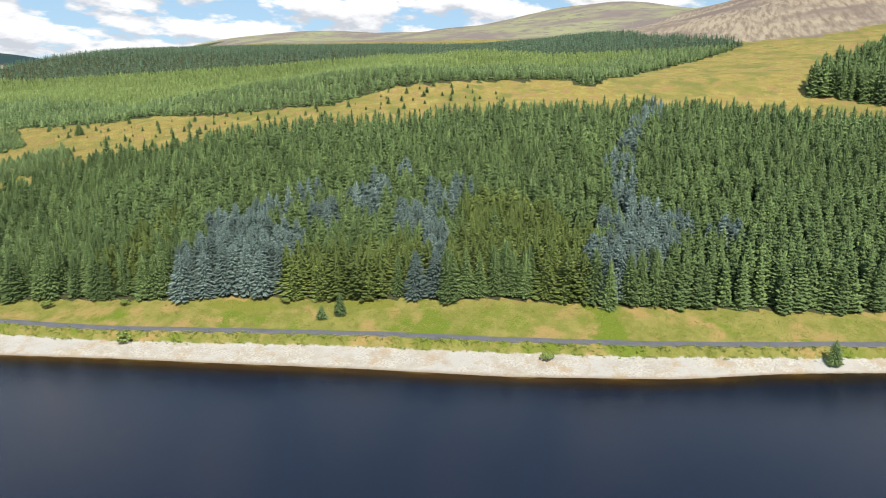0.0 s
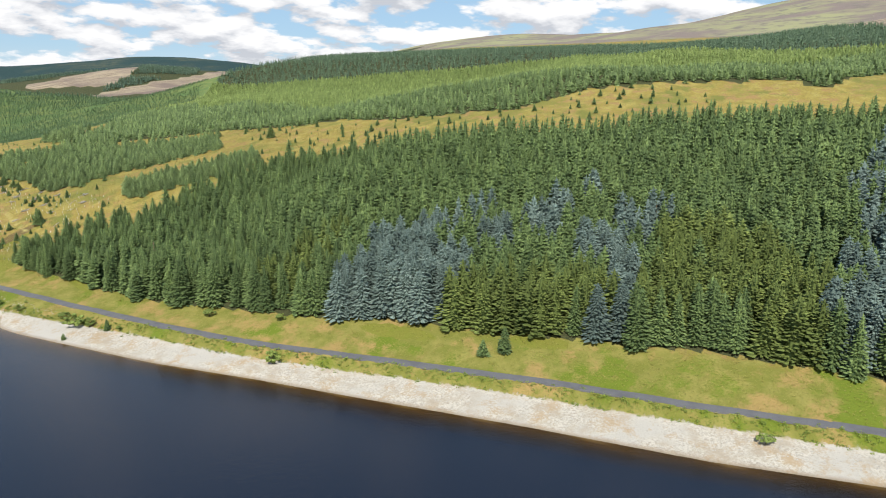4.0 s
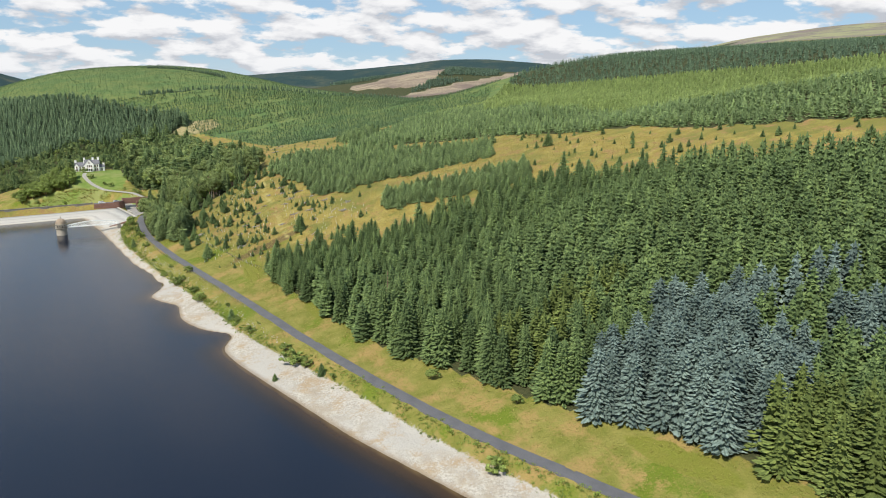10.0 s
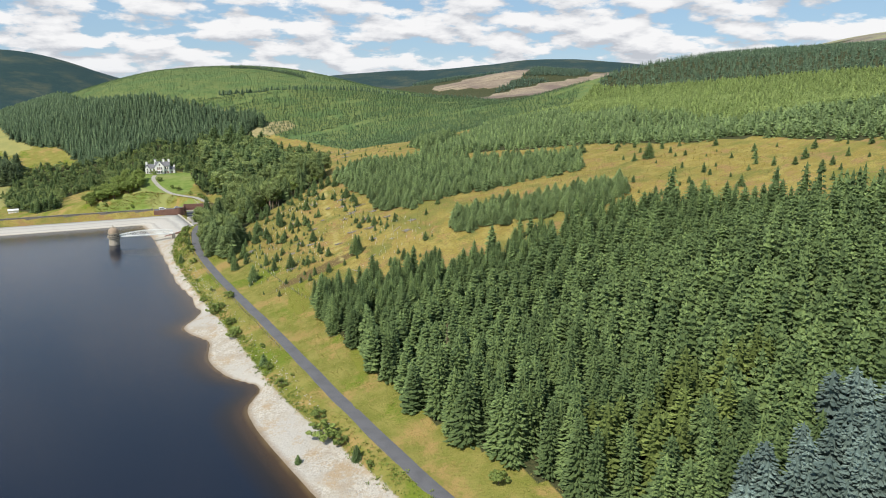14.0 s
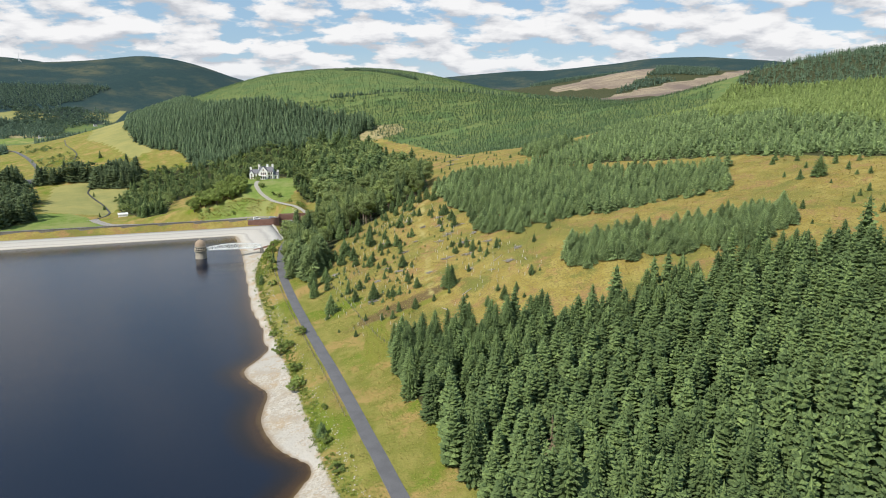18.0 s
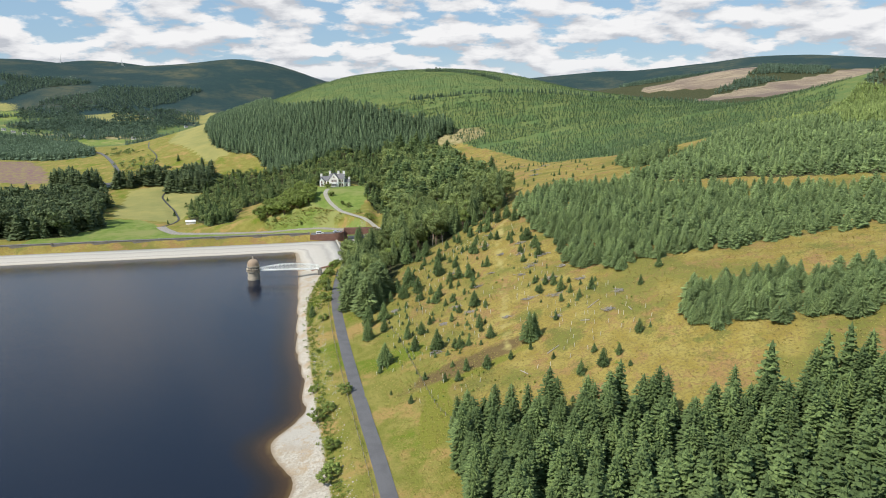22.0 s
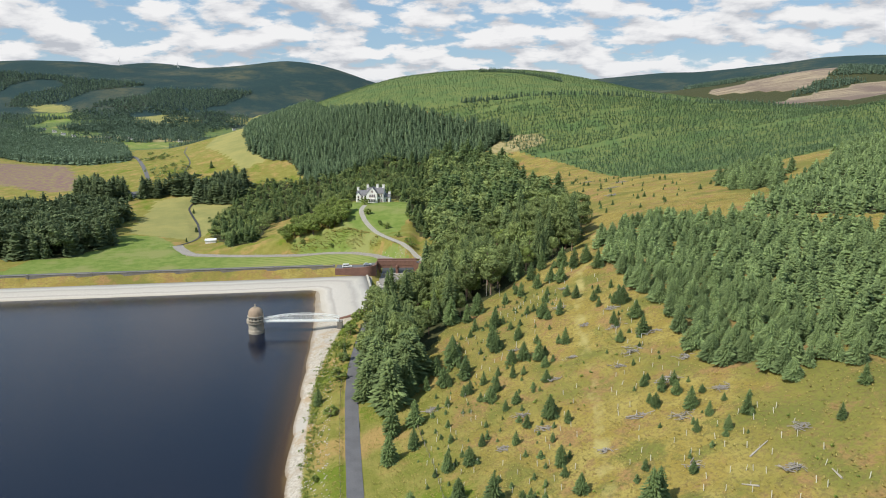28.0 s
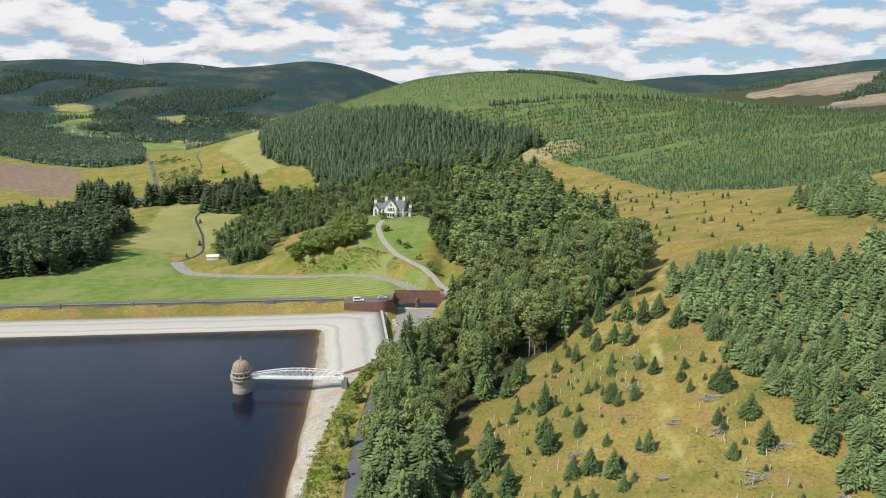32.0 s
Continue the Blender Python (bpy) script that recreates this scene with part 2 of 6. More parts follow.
def ground_material():
    m, nt, b = material("ground")
    pos = coords(nt)
    att = []
    for name in ("zone_a", "zone_b", "zone_c", "zone_d", "zone_e"):
        at, sp = nt.nodes.new("ShaderNodeAttribute"), nt.nodes.new("ShaderNodeSeparateColor")
        at.attribute_name = name
        nt.links.new(at.outputs["Color"], sp.inputs[0])
        att += [sp.outputs[0], sp.outputs[1], sp.outputs[2]]
    beach, lush, wood, field, heather, tan, moor, track, stripes, rust, planted, mown, heath, brash, hay = att
    fine = noise_node(nt, pos, 1.3, 6, 0.65)
    mid = noise_node(nt, pos, 0.16, 5, 0.6)
    wide = noise_node(nt, pos, 0.03, 4, 0.6)
    far = noise_node(nt, pos, 0.006, 5, 0.6)

    def soft(fac, n=mid, k=0.7, lo=0.42, hi=0.58):
        v = math_node(nt, "ADD", fac, math_node(nt, "MULTIPLY", math_node(nt, "SUBTRACT", n, 0.5), k))
        return ramp_node(nt, v, [(lo, (0, 0, 0)), (hi, (1, 1, 1))])

    def patch(n, a, c, lo=0.4, hi=0.62):
        return mix_node(nt, ramp_node(nt, n, [(lo, (0, 0, 0)), (hi, (1, 1, 1))]), a, c)
    straw = patch(mid, (0.27, 0.205, 0.05), (0.34, 0.275, 0.08))
    ragged = math_node(nt, "MULTIPLY", math_node(nt, "SUBTRACT", fine, 0.5), 0.3)
    patchy = math_node(nt, "ADD", noise_node(nt, pos, 0.06, 4, 0.65), ragged)
    blots = math_node(nt, "ADD", noise_node(nt, pos, 0.095, 5, 0.7), ragged)
    straw = patch(wide, straw, (0.195, 0.185, 0.045), 0.48, 0.6)
    straw = patch(blots, straw, (0.31, 0.19, 0.08), 0.51, 0.62)
    straw = patch(patchy, straw, (0.165, 0.17, 0.04), 0.55, 0.64)
    straw = mix_node(nt, math_node(nt, "MULTIPLY", ramp_node(nt, fine, [(0.46, (0, 0, 0)), (0.64, (1, 1, 1))]), 0.7), straw, (0.165, 0.125, 0.05))
    green = patch(mid, (0.175, 0.175, 0.036), (0.255, 0.225, 0.062))
    green = patch(patchy, green, (0.34, 0.23, 0.085), 0.51, 0.62)
    green = patch(math_node(nt, "ADD", noise_node(nt, pos, 0.045, 3, 0.6), ragged), green, (0.14, 0.175, 0.022), 0.55, 0.63)
    green = mix_node(nt, math_node(nt, "MULTIPLY", ramp_node(nt, fine, [(0.5, (0, 0, 0)), (0.75, (1, 1, 1))]), 0.4), green, (0.10, 0.14, 0.03))
    stone = patch(fine, (0.53, 0.475, 0.40), (0.31, 0.27, 0.225), 0.42, 0.68)
    stone = patch(mid, stone, (0.38, 0.315, 0.24), 0.46, 0.66)
    stone = patch(wide, stone, (0.45, 0.41, 0.36), 0.48, 0.6)
    stone = patch(blots, stone, (0.40, 0.30, 0.195), 0.52, 0.66)
    level = nt.nodes.new("ShaderNodeSeparateXYZ")
    nt.links.new(pos, level.inputs[0])
    damp = ramp_node(nt, math_node(nt, "ADD", level.outputs[2], math_node(nt, "MULTIPLY", mid, 0.5)), [(0.25, (0.75, 0.75, 0.75)), (0.55, (0, 0, 0))])
    stone = mix_node(nt, damp, stone, (0.24, 0.17, 0.105))
    meadow = patch(mid, (0.14, 0.20, 0.042), (0.20, 0.245, 0.065))
    meadow = patch(wide, meadow, (0.235, 0.245, 0.085), 0.5, 0.62)
    swath = nt.nodes.new("ShaderNodeTexWave")
    swath.bands_direction = "Y"
    swath.inputs["Scale"].default_value, swath.inputs["Distortion"].default_value, swath.inputs["Detail Scale"].default_value = 0.06, 6.0, 0.12
    nt.links.new(pos, swath.inputs["Vector"])
    meadow = mix_node(nt, math_node(nt, "MULTIPLY", math_node(nt, "MULTIPLY", swath.outputs[1], mown), 0.9), meadow, (0.30, 0.31, 0.10))
    young = patch(mid, (0.12, 0.165, 0.055), (0.165, 0.19, 0.065))
    young = patch(wide, young, (0.10, 0.155, 0.055), 0.45, 0.62)
    heathc = patch(far, (0.21, 0.165, 0.145), (0.29, 0.28, 0.15), 0.42, 0.6)
    heathc = patch(wide, heathc, (0.17, 0.15, 0.125), 0.52, 0.66)
    stretch = nt.nodes.new("ShaderNodeMapping")
    stretch.inputs["Scale"].default_value = (0.012, 0.16, 0.05)
    stretch.inputs["Rotation"].default_value = (0, 0, 0.5)
    nt.links.new(pos, stretch.inputs["Vector"])
    lines = noise_node(nt, stretch.outputs[0], 1.0, 5, 0.6)
    brashc = patch(lines, (0.37, 0.295, 0.205), (0.19, 0.14, 0.10), 0.42, 0.64)
    brashc = patch(far, brashc, (0.19, 0.14, 0.115), 0.46, 0.62)
    bell = patch(mid, (0.21, 0.125, 0.125), (0.25, 0.205, 0.095), 0.44, 0.58)
    cut = patch(mid, patch(fine, (0.40, 0.33, 0.17), (0.30, 0.25, 0.13)), (0.24, 0.21, 0.09), 0.46, 0.6)
    # far hills: cloud shade and blue distance haze are painted into these colours
    shaded_hillc = patch(far, (0.026, 0.05, 0.05), (0.085, 0.092, 0.062), 0.48, 0.68)
    shaded_hillc = patch(wide, shaded_hillc, (0.03, 0.055, 0.052), 0.48, 0.66)
    floor = patch(fine, (0.045, 0.052, 0.022), (0.08, 0.078, 0.035))
    c = straw
    for fac, colr, n in ((lush, green, mid), (planted, young, mid), (stripes, mix_node(nt, mid, (0.14, 0.175, 0.02), (0.22, 0.19, 0.045)), mid), (moor, shaded_hillc, far), (heath, heathc, far), (brash, brashc, mid), (field, meadow, mid), (hay, patch(wide, (0.31, 0.28, 0.10), (0.24, 0.235, 0.085)), mid), (heather, bell, mid), (tan, cut, mid), (rust, mix_node(nt, fine, (0.115, 0.075, 0.04), (0.19, 0.14, 0.055)), blots), (wood, floor, mid),
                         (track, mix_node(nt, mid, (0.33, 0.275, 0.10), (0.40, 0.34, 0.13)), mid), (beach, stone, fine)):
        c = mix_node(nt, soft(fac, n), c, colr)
    nt.links.new(c, b.inputs["Base Color"])
    b.inputs["Roughness"].default_value = 0.95
    b.inputs["Specular IOR Level"].default_value = 0.1
    bump_to(nt, b, math_node(nt, "ADD", fine, math_node(nt, "MULTIPLY", mid, 1.5)), 0.9, 0.35)
    return m


def water_material():
    m, nt, b = material("peaty_water")
    at = nt.nodes.new("ShaderNodeAttribute")
    at.attribute_name = "depth"
    c = ramp_node(nt, at.outputs["Fac"], [(0.0, (0.15, 0.09, 0.03)), (0.045, (0.055, 0.028, 0.008)), (0.15, (0.02, 0.013, 0.009)), (0.30, (0.008, 0.011, 0.022))])
    nt.links.new(c, b.inputs["Base Color"])
    b.inputs["Roughness"].default_value, b.inputs["IOR"].default_value = 0.12, 1.33
    pos = coords(nt)
    ripple = noise_node(nt, pos, 0.9, 4, 0.6)
    swell = noise_node(nt, pos, 0.07, 3, 0.5)
    bump_to(nt, b, math_node(nt, "ADD", ripple, math_node(nt, "MULTIPLY", swell, 0.6)), 0.22, 0.25)
    return m


def pitching_material():
    """Stone-pitched slope: pale below, grey and lichened towards its upper edge, tide lines between."""
    m, nt, b = material("stone_pitching")
    pos = coords(nt)
    at = nt.nodes.new("ShaderNodeAttribute")
    at.attribute_name = "band"
    fine, mid, wide = noise_node(nt, pos, 1.6, 5, 0.65), noise_node(nt, pos, 0.25, 4), noise_node(nt, pos, 0.05, 3)
    u = math_node(nt, "ADD", at.outputs["Fac"], math_node(nt, "MULTIPLY", math_node(nt, "SUBTRACT", wide, 0.5), 0.25))
    u = math_node(nt, "ADD", u, math_node(nt, "MULTIPLY", math_node(nt, "SUBTRACT", mid, 0.5), 0.07))
    c = ramp_node(nt, u, [(0.0, (0.30, 0.22, 0.14)), (0.07, (0.46, 0.40, 0.32)), (0.22, (0.53, 0.485, 0.425)), (0.32, (0.36, 0.325, 0.29)), (0.36, (0.50, 0.46, 0.41)),
                          (0.62, (0.46, 0.42, 0.37)), (0.70, (0.36, 0.33, 0.30)), (0.80, (0.48, 0.45, 0.40)), (0.93, (0.33, 0.31, 0.285))])
    c = mix_node(nt, math_node(nt, "MULTIPLY", ramp_node(nt, fine, [(0.42, (0, 0, 0)), (0.7, (1, 1, 1))]), 0.4), c, (0.30, 0.27, 0.235))
    nt.links.new(c, b.inputs["Base Color"])
    b.inputs["Roughness"].default_value = 0.9
    bump_to(nt, b, fine, 0.5, 0.12)
    return m


PITCHING = pitching_material()
GROUND, WATER = ground_material(), water_material()


# ---- terrain ----
def curve(points, reach=26.0):
    """A smooth line x(y) through a few plan points, as a table of 1 m steps."""
    ys = np.arange(-1500.0, 1500.0)
    p = np.array(points, float)
    xs = np.interp(ys, p[:, 0], p[:, 1])
    k = np.exp(-0.5 * (np.arange(-60, 61) / reach) ** 2)
    pad = np.concatenate([np.full(60, xs[0]), xs, np.full(60, xs[-1])])
    return ys, np.convolve(pad, k / k.sum(), "valid")


SHORE = curve([(-1500, 420), (-760, 215), (-629, 168), (-600, 155), (-567, 136), (-516, 117), (-470, 105), (-420, 90), (-385, 80), (-345, 67), (-300, 56.5),
               (-280, 52), (-264, 50), (-257, 53), (-248, 59), (-240, 49), (-232, 45.5), (-220, 42), (-208, 43), (-200, 45), (-190, 38), (-179, 34), (-170, 40),
               (-160, 43.5), (-150, 41), (-134, 40), (-110, 34.5), (-60, 29.5), (0, 23), (60, 14), (1500, 14)], 3.2)
ROAD = curve([(-1500, 445), (-760, 236), (-631, 183), (-565, 156), (-510, 138), (-462, 125), (-435, 116), (-400, 103.5), (-365, 92), (-330, 84), (-278, 75.5),
              (-208, 66), (-150, 57), (-110, 51.5), (-68, 46.3), (-45, 45.5), (0, 47), (60, 66), (120, 75), (1500, 75)], 9.0)


def line(table, y):
    return np.interp(y, table[0], table[1])


def ramp(v, a, b):
    t = np.clip((v - a) / (b - a), 0, 1)
    return t * t * (3 - 2 * t)


def bump(x, y, cx, cy, sx, sy, h, turn=0.0, p=2.0):
    c, s = math.cos(turn), math.sin(turn)
    u, v = ((x - cx) * c + (y - cy) * s) / sx, (-(x - cx) * s + (y - cy) * c) / sy
    return h * np.exp(-0.5 * (u * u + v * v) ** (p / 2))


def waves(x, y, size, seed):
    """Smooth uneven ground, about -1 to 1."""
    a = seed * 1.7
    u, v = x / size, y / size
    return (np.sin(u + 1.3 * np.sin(0.7 * v + a)) + np.sin(0.8 * v - 0.6 * u + 1.1 * np.sin(0.9 * u + 2 * a)) + np.sin(1.7 * v + 0.4 * u + a) * 0.6) / 2.6


def dam_y(x):
    """The dam's water line."""
    return 63.5 + 0.11 * (x - 10)


RIVER = [(49, 30), (52, 60), (53.5, 90), (56, 112), (50, 138), (37, 167), (22, 186), (-1, 200), (-23, 206), (-76, 215), (-103, 222), (-118, 242), (-124, 254), (-117, 270),
         (-118, 290), (-140, 350), (-172, 420), (-176, 470), (-190, 520), (-223, 560), (-228, 600), (-270, 700), (-300, 800)]


def near_line(pts, x, y):
    """Distance to a broken line in plan."""
    p, best = np.array(pts, float), np.full(np.shape(x), 1e9)
    for a, b in zip(p[:-1], p[1:]):
        d = b - a
        t = np.clip(((x - a[0]) * d[0] + (y - a[1]) * d[1]) / (d @ d), 0, 1)
        best = np.minimum(best, np.hypot(x - a[0] - t * d[0], y - a[1] - t * d[1]))
    return best


def channel(x, y):
    return near_line(RIVER, x, y)


def height(x, y):
    x, y = np.asarray(x, float), np.asarray(y, float)
    xs, xr = line(SHORE, y), line(ROAD, y)
    d = (x - xs) * 0.95
    s = (x - xr) * 0.95
    # reservoir bed, beach, bank
    wide = 5.5 + 6.5 * ramp(y, -330, -250)
    edge = (xr - wide - xs) * 0.95
    road_z = 4.6 + 2.2 * ramp(y, -120, -30)
    beach = 1.9 * np.clip(d / np.maximum(edge, 3), 0, 1) ** 0.9 + 0.25 * waves(x, y, 4.0, 1) * ramp(d, 1, 5)
    bank = (road_z - 1.9) * ramp(s, -wide * 0.95, -2.6)
    land = beach + bank
    # hillside
    near = 0.27 + 0.03 * ramp(y, -230, -160) - 0.13 * ramp(y, 60, 330)
    far = 0.31 - 0.14 * ramp(y, -330, -60)
    top = 0.075 + 0.025 * ramp(y, -350, -100)
    q = np.maximum(s - 3.0, 0)
    hill = near * np.minimum(q, 95) + 0.05 * np.minimum(q, 95) * ramp(q, 10, 90) + far * np.clip(q - 95, 0, 215) + top * np.clip(q - 310, 0, 600)
    hill = hill * (1 - 0.15 * ramp(y, 150, 400) - 0.45 * ramp(y, 380, 950))
    hill = hill + ramp(q, 8, 60) * (1.3 * waves(x, y, 22, 3) + 0.35 * waves(x, y, 6, 5)) + ramp(q, 150, 400) * 5 * waves(x, y, 110, 6)
    east = land + hill
    bed = np.maximum(-9, 0.16 * d)
    z = np.where(d < 0, bed, east)
    # the dam, and the valley below it
    v = y - dam_y(x)
    north = y - np.interp(x, [-103, -76, -23, -1, 22, 37, 50, 56], [222, 215, 206, 200, 186, 167, 138, 112])
    base = -15.8 + 1.0 * waves(x, y, 60, 8) * ramp(x, 0, -60) + np.interp(x, [-104, -20, 22, 37, 50, 58], [0.0, 2.5, 8.5, 11.0, 15.0, 16.5])
    upper = np.interp(x, [-110, -60, -20, 15, 35, 60], [-15.5, -11, -2, 3, 4.5, 6.5]) + 10 * ramp(y, 185, 250) * ramp(x, -20, 20)
    valley = base + (upper - base) * ramp(north, 3, 14) * ramp(x, -125, -60)
    dam = np.where(v < 9, np.where(v < 0, np.maximum(-9, 0.3 * v), 0.40 * v), np.where(v < 13, 3.6 + (v - 9) * 0.5, np.where(v < 14.2, 5.6, 7.6)))
    down = valley + (7.6 - valley) * (1 - ramp(v, 21, 46))
    below = np.where(v < 21, dam, down)
    # right of the reservoir and up the valley the hillside carries on
    soft = 45 * ramp(y, 290, 400)
    keep = np.where(v > 0, ramp(x, 56 - soft, 67 + soft), 1.0)
    z = np.where(v > 0, below * (1 - keep) + np.maximum(east, 0) * keep, z)
    # the spill channel, and the stream below it
    c = channel(x, y)
    bottom = np.where(y > 118, z - 1.0, np.minimum(np.interp(y, [20, 45, 62, 92, 110, 118], [4.0, 2.6, 1.4, 1.2, 0.0, -1.5]), z))
    cut = (1 - ramp(c, 8.0 - 4.5 * ramp(y, 115, 160), 12.5 - 5.5 * ramp(y, 115, 160))) * ramp(y, 22, 40)
    z = z * (1 - cut) + bottom * cut
    # hills
    def rise(z, w, h):
        return z + np.maximum(h - z, 0) * w
    z = rise(z, bump(x, y, 190, 1000, np.where(x < 190, 340.0, 235.0), 400, 1, 0, 2.4) * ramp(y, 350, 640), 141)
    z = rise(z, bump(x, y, 28, 268, 34, 34, 1, 0, 3.0), 15)
    off = ramp(np.hypot(x - 60, y + 150), 430, 850)
    z = rise(z, off * bump(x, y, -1700, 2900, 800, 560, 1), 262)
    z = rise(z, off * bump(x, y, -640, 3230, 420, 460, 1), 280)
    z = rise(z, off * bump(x, y, -1600, 4000, 600, 380, 1), 318)
    z = rise(z, off * bump(x, y, 1150, 3300, 700, 500, 1), 190)
    z = rise(z, off * bump(x, y, 2150, 3000, 620, 700, 1), 290)
    z = rise(z, off * bump(x, y, 1350, 1900, 420, 380, 1), 165)
    z = rise(z, off * bump(x, y, 1150, 420, 520, 480, 1, 0, 3.0), 148)
    z = rise(z, off * bump(x, y, 1900, -1020, 550, 330, 1), 480)
    z = rise(z, off * bump(x, y, 2900, -100, 750, 560, 1, 0.0), 425)
    z = rise(z, off * bump(x, y, 2500, 950, 700, 560, 1, 0.0), 330)
    z = z - 42 * np.exp(-0.5 * ((x - 690 - 0.25 * (y - 600)) / 130) ** 2) * ramp(y, 380, 520) * (1 - ramp(y, 900, 1150))
    z = rise(z, off * bump(x, y, -1500, -600, 700, 1500, 1, 0.0, 4.0), 120)
    z = z + ramp(np.hypot(x, y), 700, 2200) * (14 * waves(x, y, 260, 11) + 6 * waves(x, y, 90, 12))
    return z


# ---- plan of woods and fields ----
def inside(poly, x, y):
    p = np.array(poly, float)
    hit = np.zeros(np.shape(x), bool)
    for (x0, y0), (x1, y1) in zip(p, np.roll(p, -1, 0)):
        hit ^= ((y0 > y) != (y1 > y)) & (x < (x1 - x0) * (y - y0) / (y1 - y0 + 1e-9) + x0)
    return hit


FOREST = [(83, -193), (94, -200), (110, -207), (121, -214), (133, -223), (146, -229), (165, -233), (195, -232), (222, -252), (250, -305), (300, -388), (345, -450), (375, -515), (385, -600), (400, -700),
          (430, -800), (300, -800), (236, -700), (200, -620), (176, -550), (160, -490), (148, -455), (138, -428), (126, -395), (113, -366), (105, -340), (96, -312), (89, -266), (86, -225)]
UPPER = [(196, -2), (216, -22), (258, -52), (288, -95), (310, -180), (318, -262), (340, -318), (385, -342), (424, -400), (447, -450), (430, -482), (526, -505), (640, -545),
         (745, -585), (800, -572), (1000, -450), (1300, -320), (1300, 700), (1000, 640), (760, 500), (620, 390), (480, 260), (340, 175), (300, 120), (250, 60), (215, 20)]
PLANTED = [(136, -112), (148, -134), (168, -137), (235, -150), (262, -110), (240, -70), (215, -45), (197, -18), (172, 8), (150, 22), (139, -2), (135, -45)]
CLUMP = [(147, -172), (152, -190), (170, -196), (200, -212), (225, -205), (230, -190), (190, -182), (165, -172)]
WOOD = [(44, -56), (58, -72), (66, -70), (70, -56), (78, -38), (97, -16), (114, -1), (131, 8), (142, 44), (140, 85), (146, 151), (138, 240), (150, 395), (112, 468), (60, 470), (0, 470), (-60, 470), (-110, 500), (-130, 430), (-120, 330), (-108, 285), (-75, 230), (-59, 237), (-66, 320), (-40, 340), (-10, 300), (10, 268), (40, 281), (54, 251), (56, 215), (76, 147), (80, 83), (74, 53), (67, 50), (50, 18), (43, -20), (44, -45)]
HILLWOOD = [(-155, 601), (-123, 562), (-90, 545), (-60, 470), (60, 470), (112, 468), (146, 488), (128, 540), (95, 570), (29, 610), (-30, 670), (-83, 740), (-130, 900), (-170, 1000), (-225, 900), (-195, 740)]
ROWS = [(150, 490), (190, 425), (206, 380), (216, 320), (224, 250), (242, 185), (300, 175), (345, 180), (480, 270), (600, 400), (640, 560), (600, 900), (500, 1500), (100, 1400), (-120, 1250), (-175, 1010),
        (-130, 905), (-83, 745), (-30, 675), (29, 615), (95, 575), (128, 545)]
LEFTWOOD = [(-330, 205), (-235, 205), (-190, 208), (-178, 235), (-176, 268), (-196, 275), (-205, 330), (-225, 385), (-270, 400), (-330, 350), (-420, 300)]
VALLEY_GREEN = [(-215, 110), (60, 108), (56, 135), (50, 152), (30, 176), (12, 188), (-40, 202), (-104, 217), (-116, 238), (-132, 262), (-150, 285), (-176, 292), (-192, 275), (-205, 240)]
LAWN = [(14, 208), (40, 188), (50, 190), (56, 215), (54, 262), (0, 265), (-8, 235)]
HEATHER = [(-900, 1000), (-729, 970), (-484, 790), (-395, 643), (-330, 514), (-377, 522), (-460, 580), (-900, 760)]
FARWOODS = [[(-1109, 1585), (-660, 1406), (-500, 1050), (-357, 729), (-423, 754), (-677, 988), (-783, 1077), (-1300, 1400)],
            [(-1500, 1500), (-900, 1450), (-500, 1500), (-560, 1750), (-900, 2000), (-1500, 2000)],
            [(-500, 1900), (-250, 1850), (-150, 2000), (-300, 2200), (-600, 2150)], [(-1600, 2100), (-700, 2150), (-600, 2450), (-1700, 2500)],
            [(-480, 1180), (-330, 1150), (-260, 1280), (-330, 1420), (-470, 1400)], [(950, 2200), (900, 1950), (1060, 1760), (1150, 1900), (1240, 2000), (1500, 2150), (1500, 2450), (1100, 2450)], [(930, 1400), (1020, 1425), (1215, 1490), (1340, 1560), (1450, 1700), (1500, 1900), (1330, 1850), (1200, 1680), (1100, 1570), (1000, 1480)]]


BRASHED = [[(770, -590), (1000, -440), (1290, -330), (1900, -440), (1960, -1000), (1000, -1000), (834, -727), (798, -676)],
           [(840, 1640), (930, 1560), (1000, 1490), (1100, 1580), (1200, 1690), (1330, 1860), (1300, 1950), (1200, 1850), (850, 1720)],
           [(830, 1280), (900, 1080), (1200, 1080), (1500, 1400), (1500, 1650), (1340, 1550), (1215, 1480), (1020, 1415), (930, 1390)]]
HAYFIELDS = [[(-180, 300), (-120, 270), (-112, 330), (-132, 430), (-185, 470), (-215, 450), (-190, 330)], [(-150, 540), (-100, 580), (-150, 760), (-230, 900), (-300, 1000), (-240, 700)],
             [(-614, 2085), (-496, 2135), (-500, 1960), (-576, 1975)], [(-640, 1500), (-300, 1080), (-270, 980), (-320, 1000), (-590, 1420)], [(-895, 1986), (-788, 2024), (-745, 1865), (-812, 1828)]]
TREELINE = [(112, 612), (160, 606), (240, 612), (320, 607), (410, 582), (470, 560), (540, 520)]
TOPLINE = [(150, 842), (175, 830), (205, 800), (235, 745), (255, 705)]
DRIVE = [(64.5, 92), (67.5, 98), (67, 107), (64.5, 120), (53.2, 149.1), (41.6, 174.4), (32.6, 195.8), (24.1, 215.0), (20, 232), (22, 250)]
TRACK = [(104, -160), (112, -110), (118, -60), (132, -5), (146, 30), (152, 80), (160, 150), (172, 260), (180, 340)]


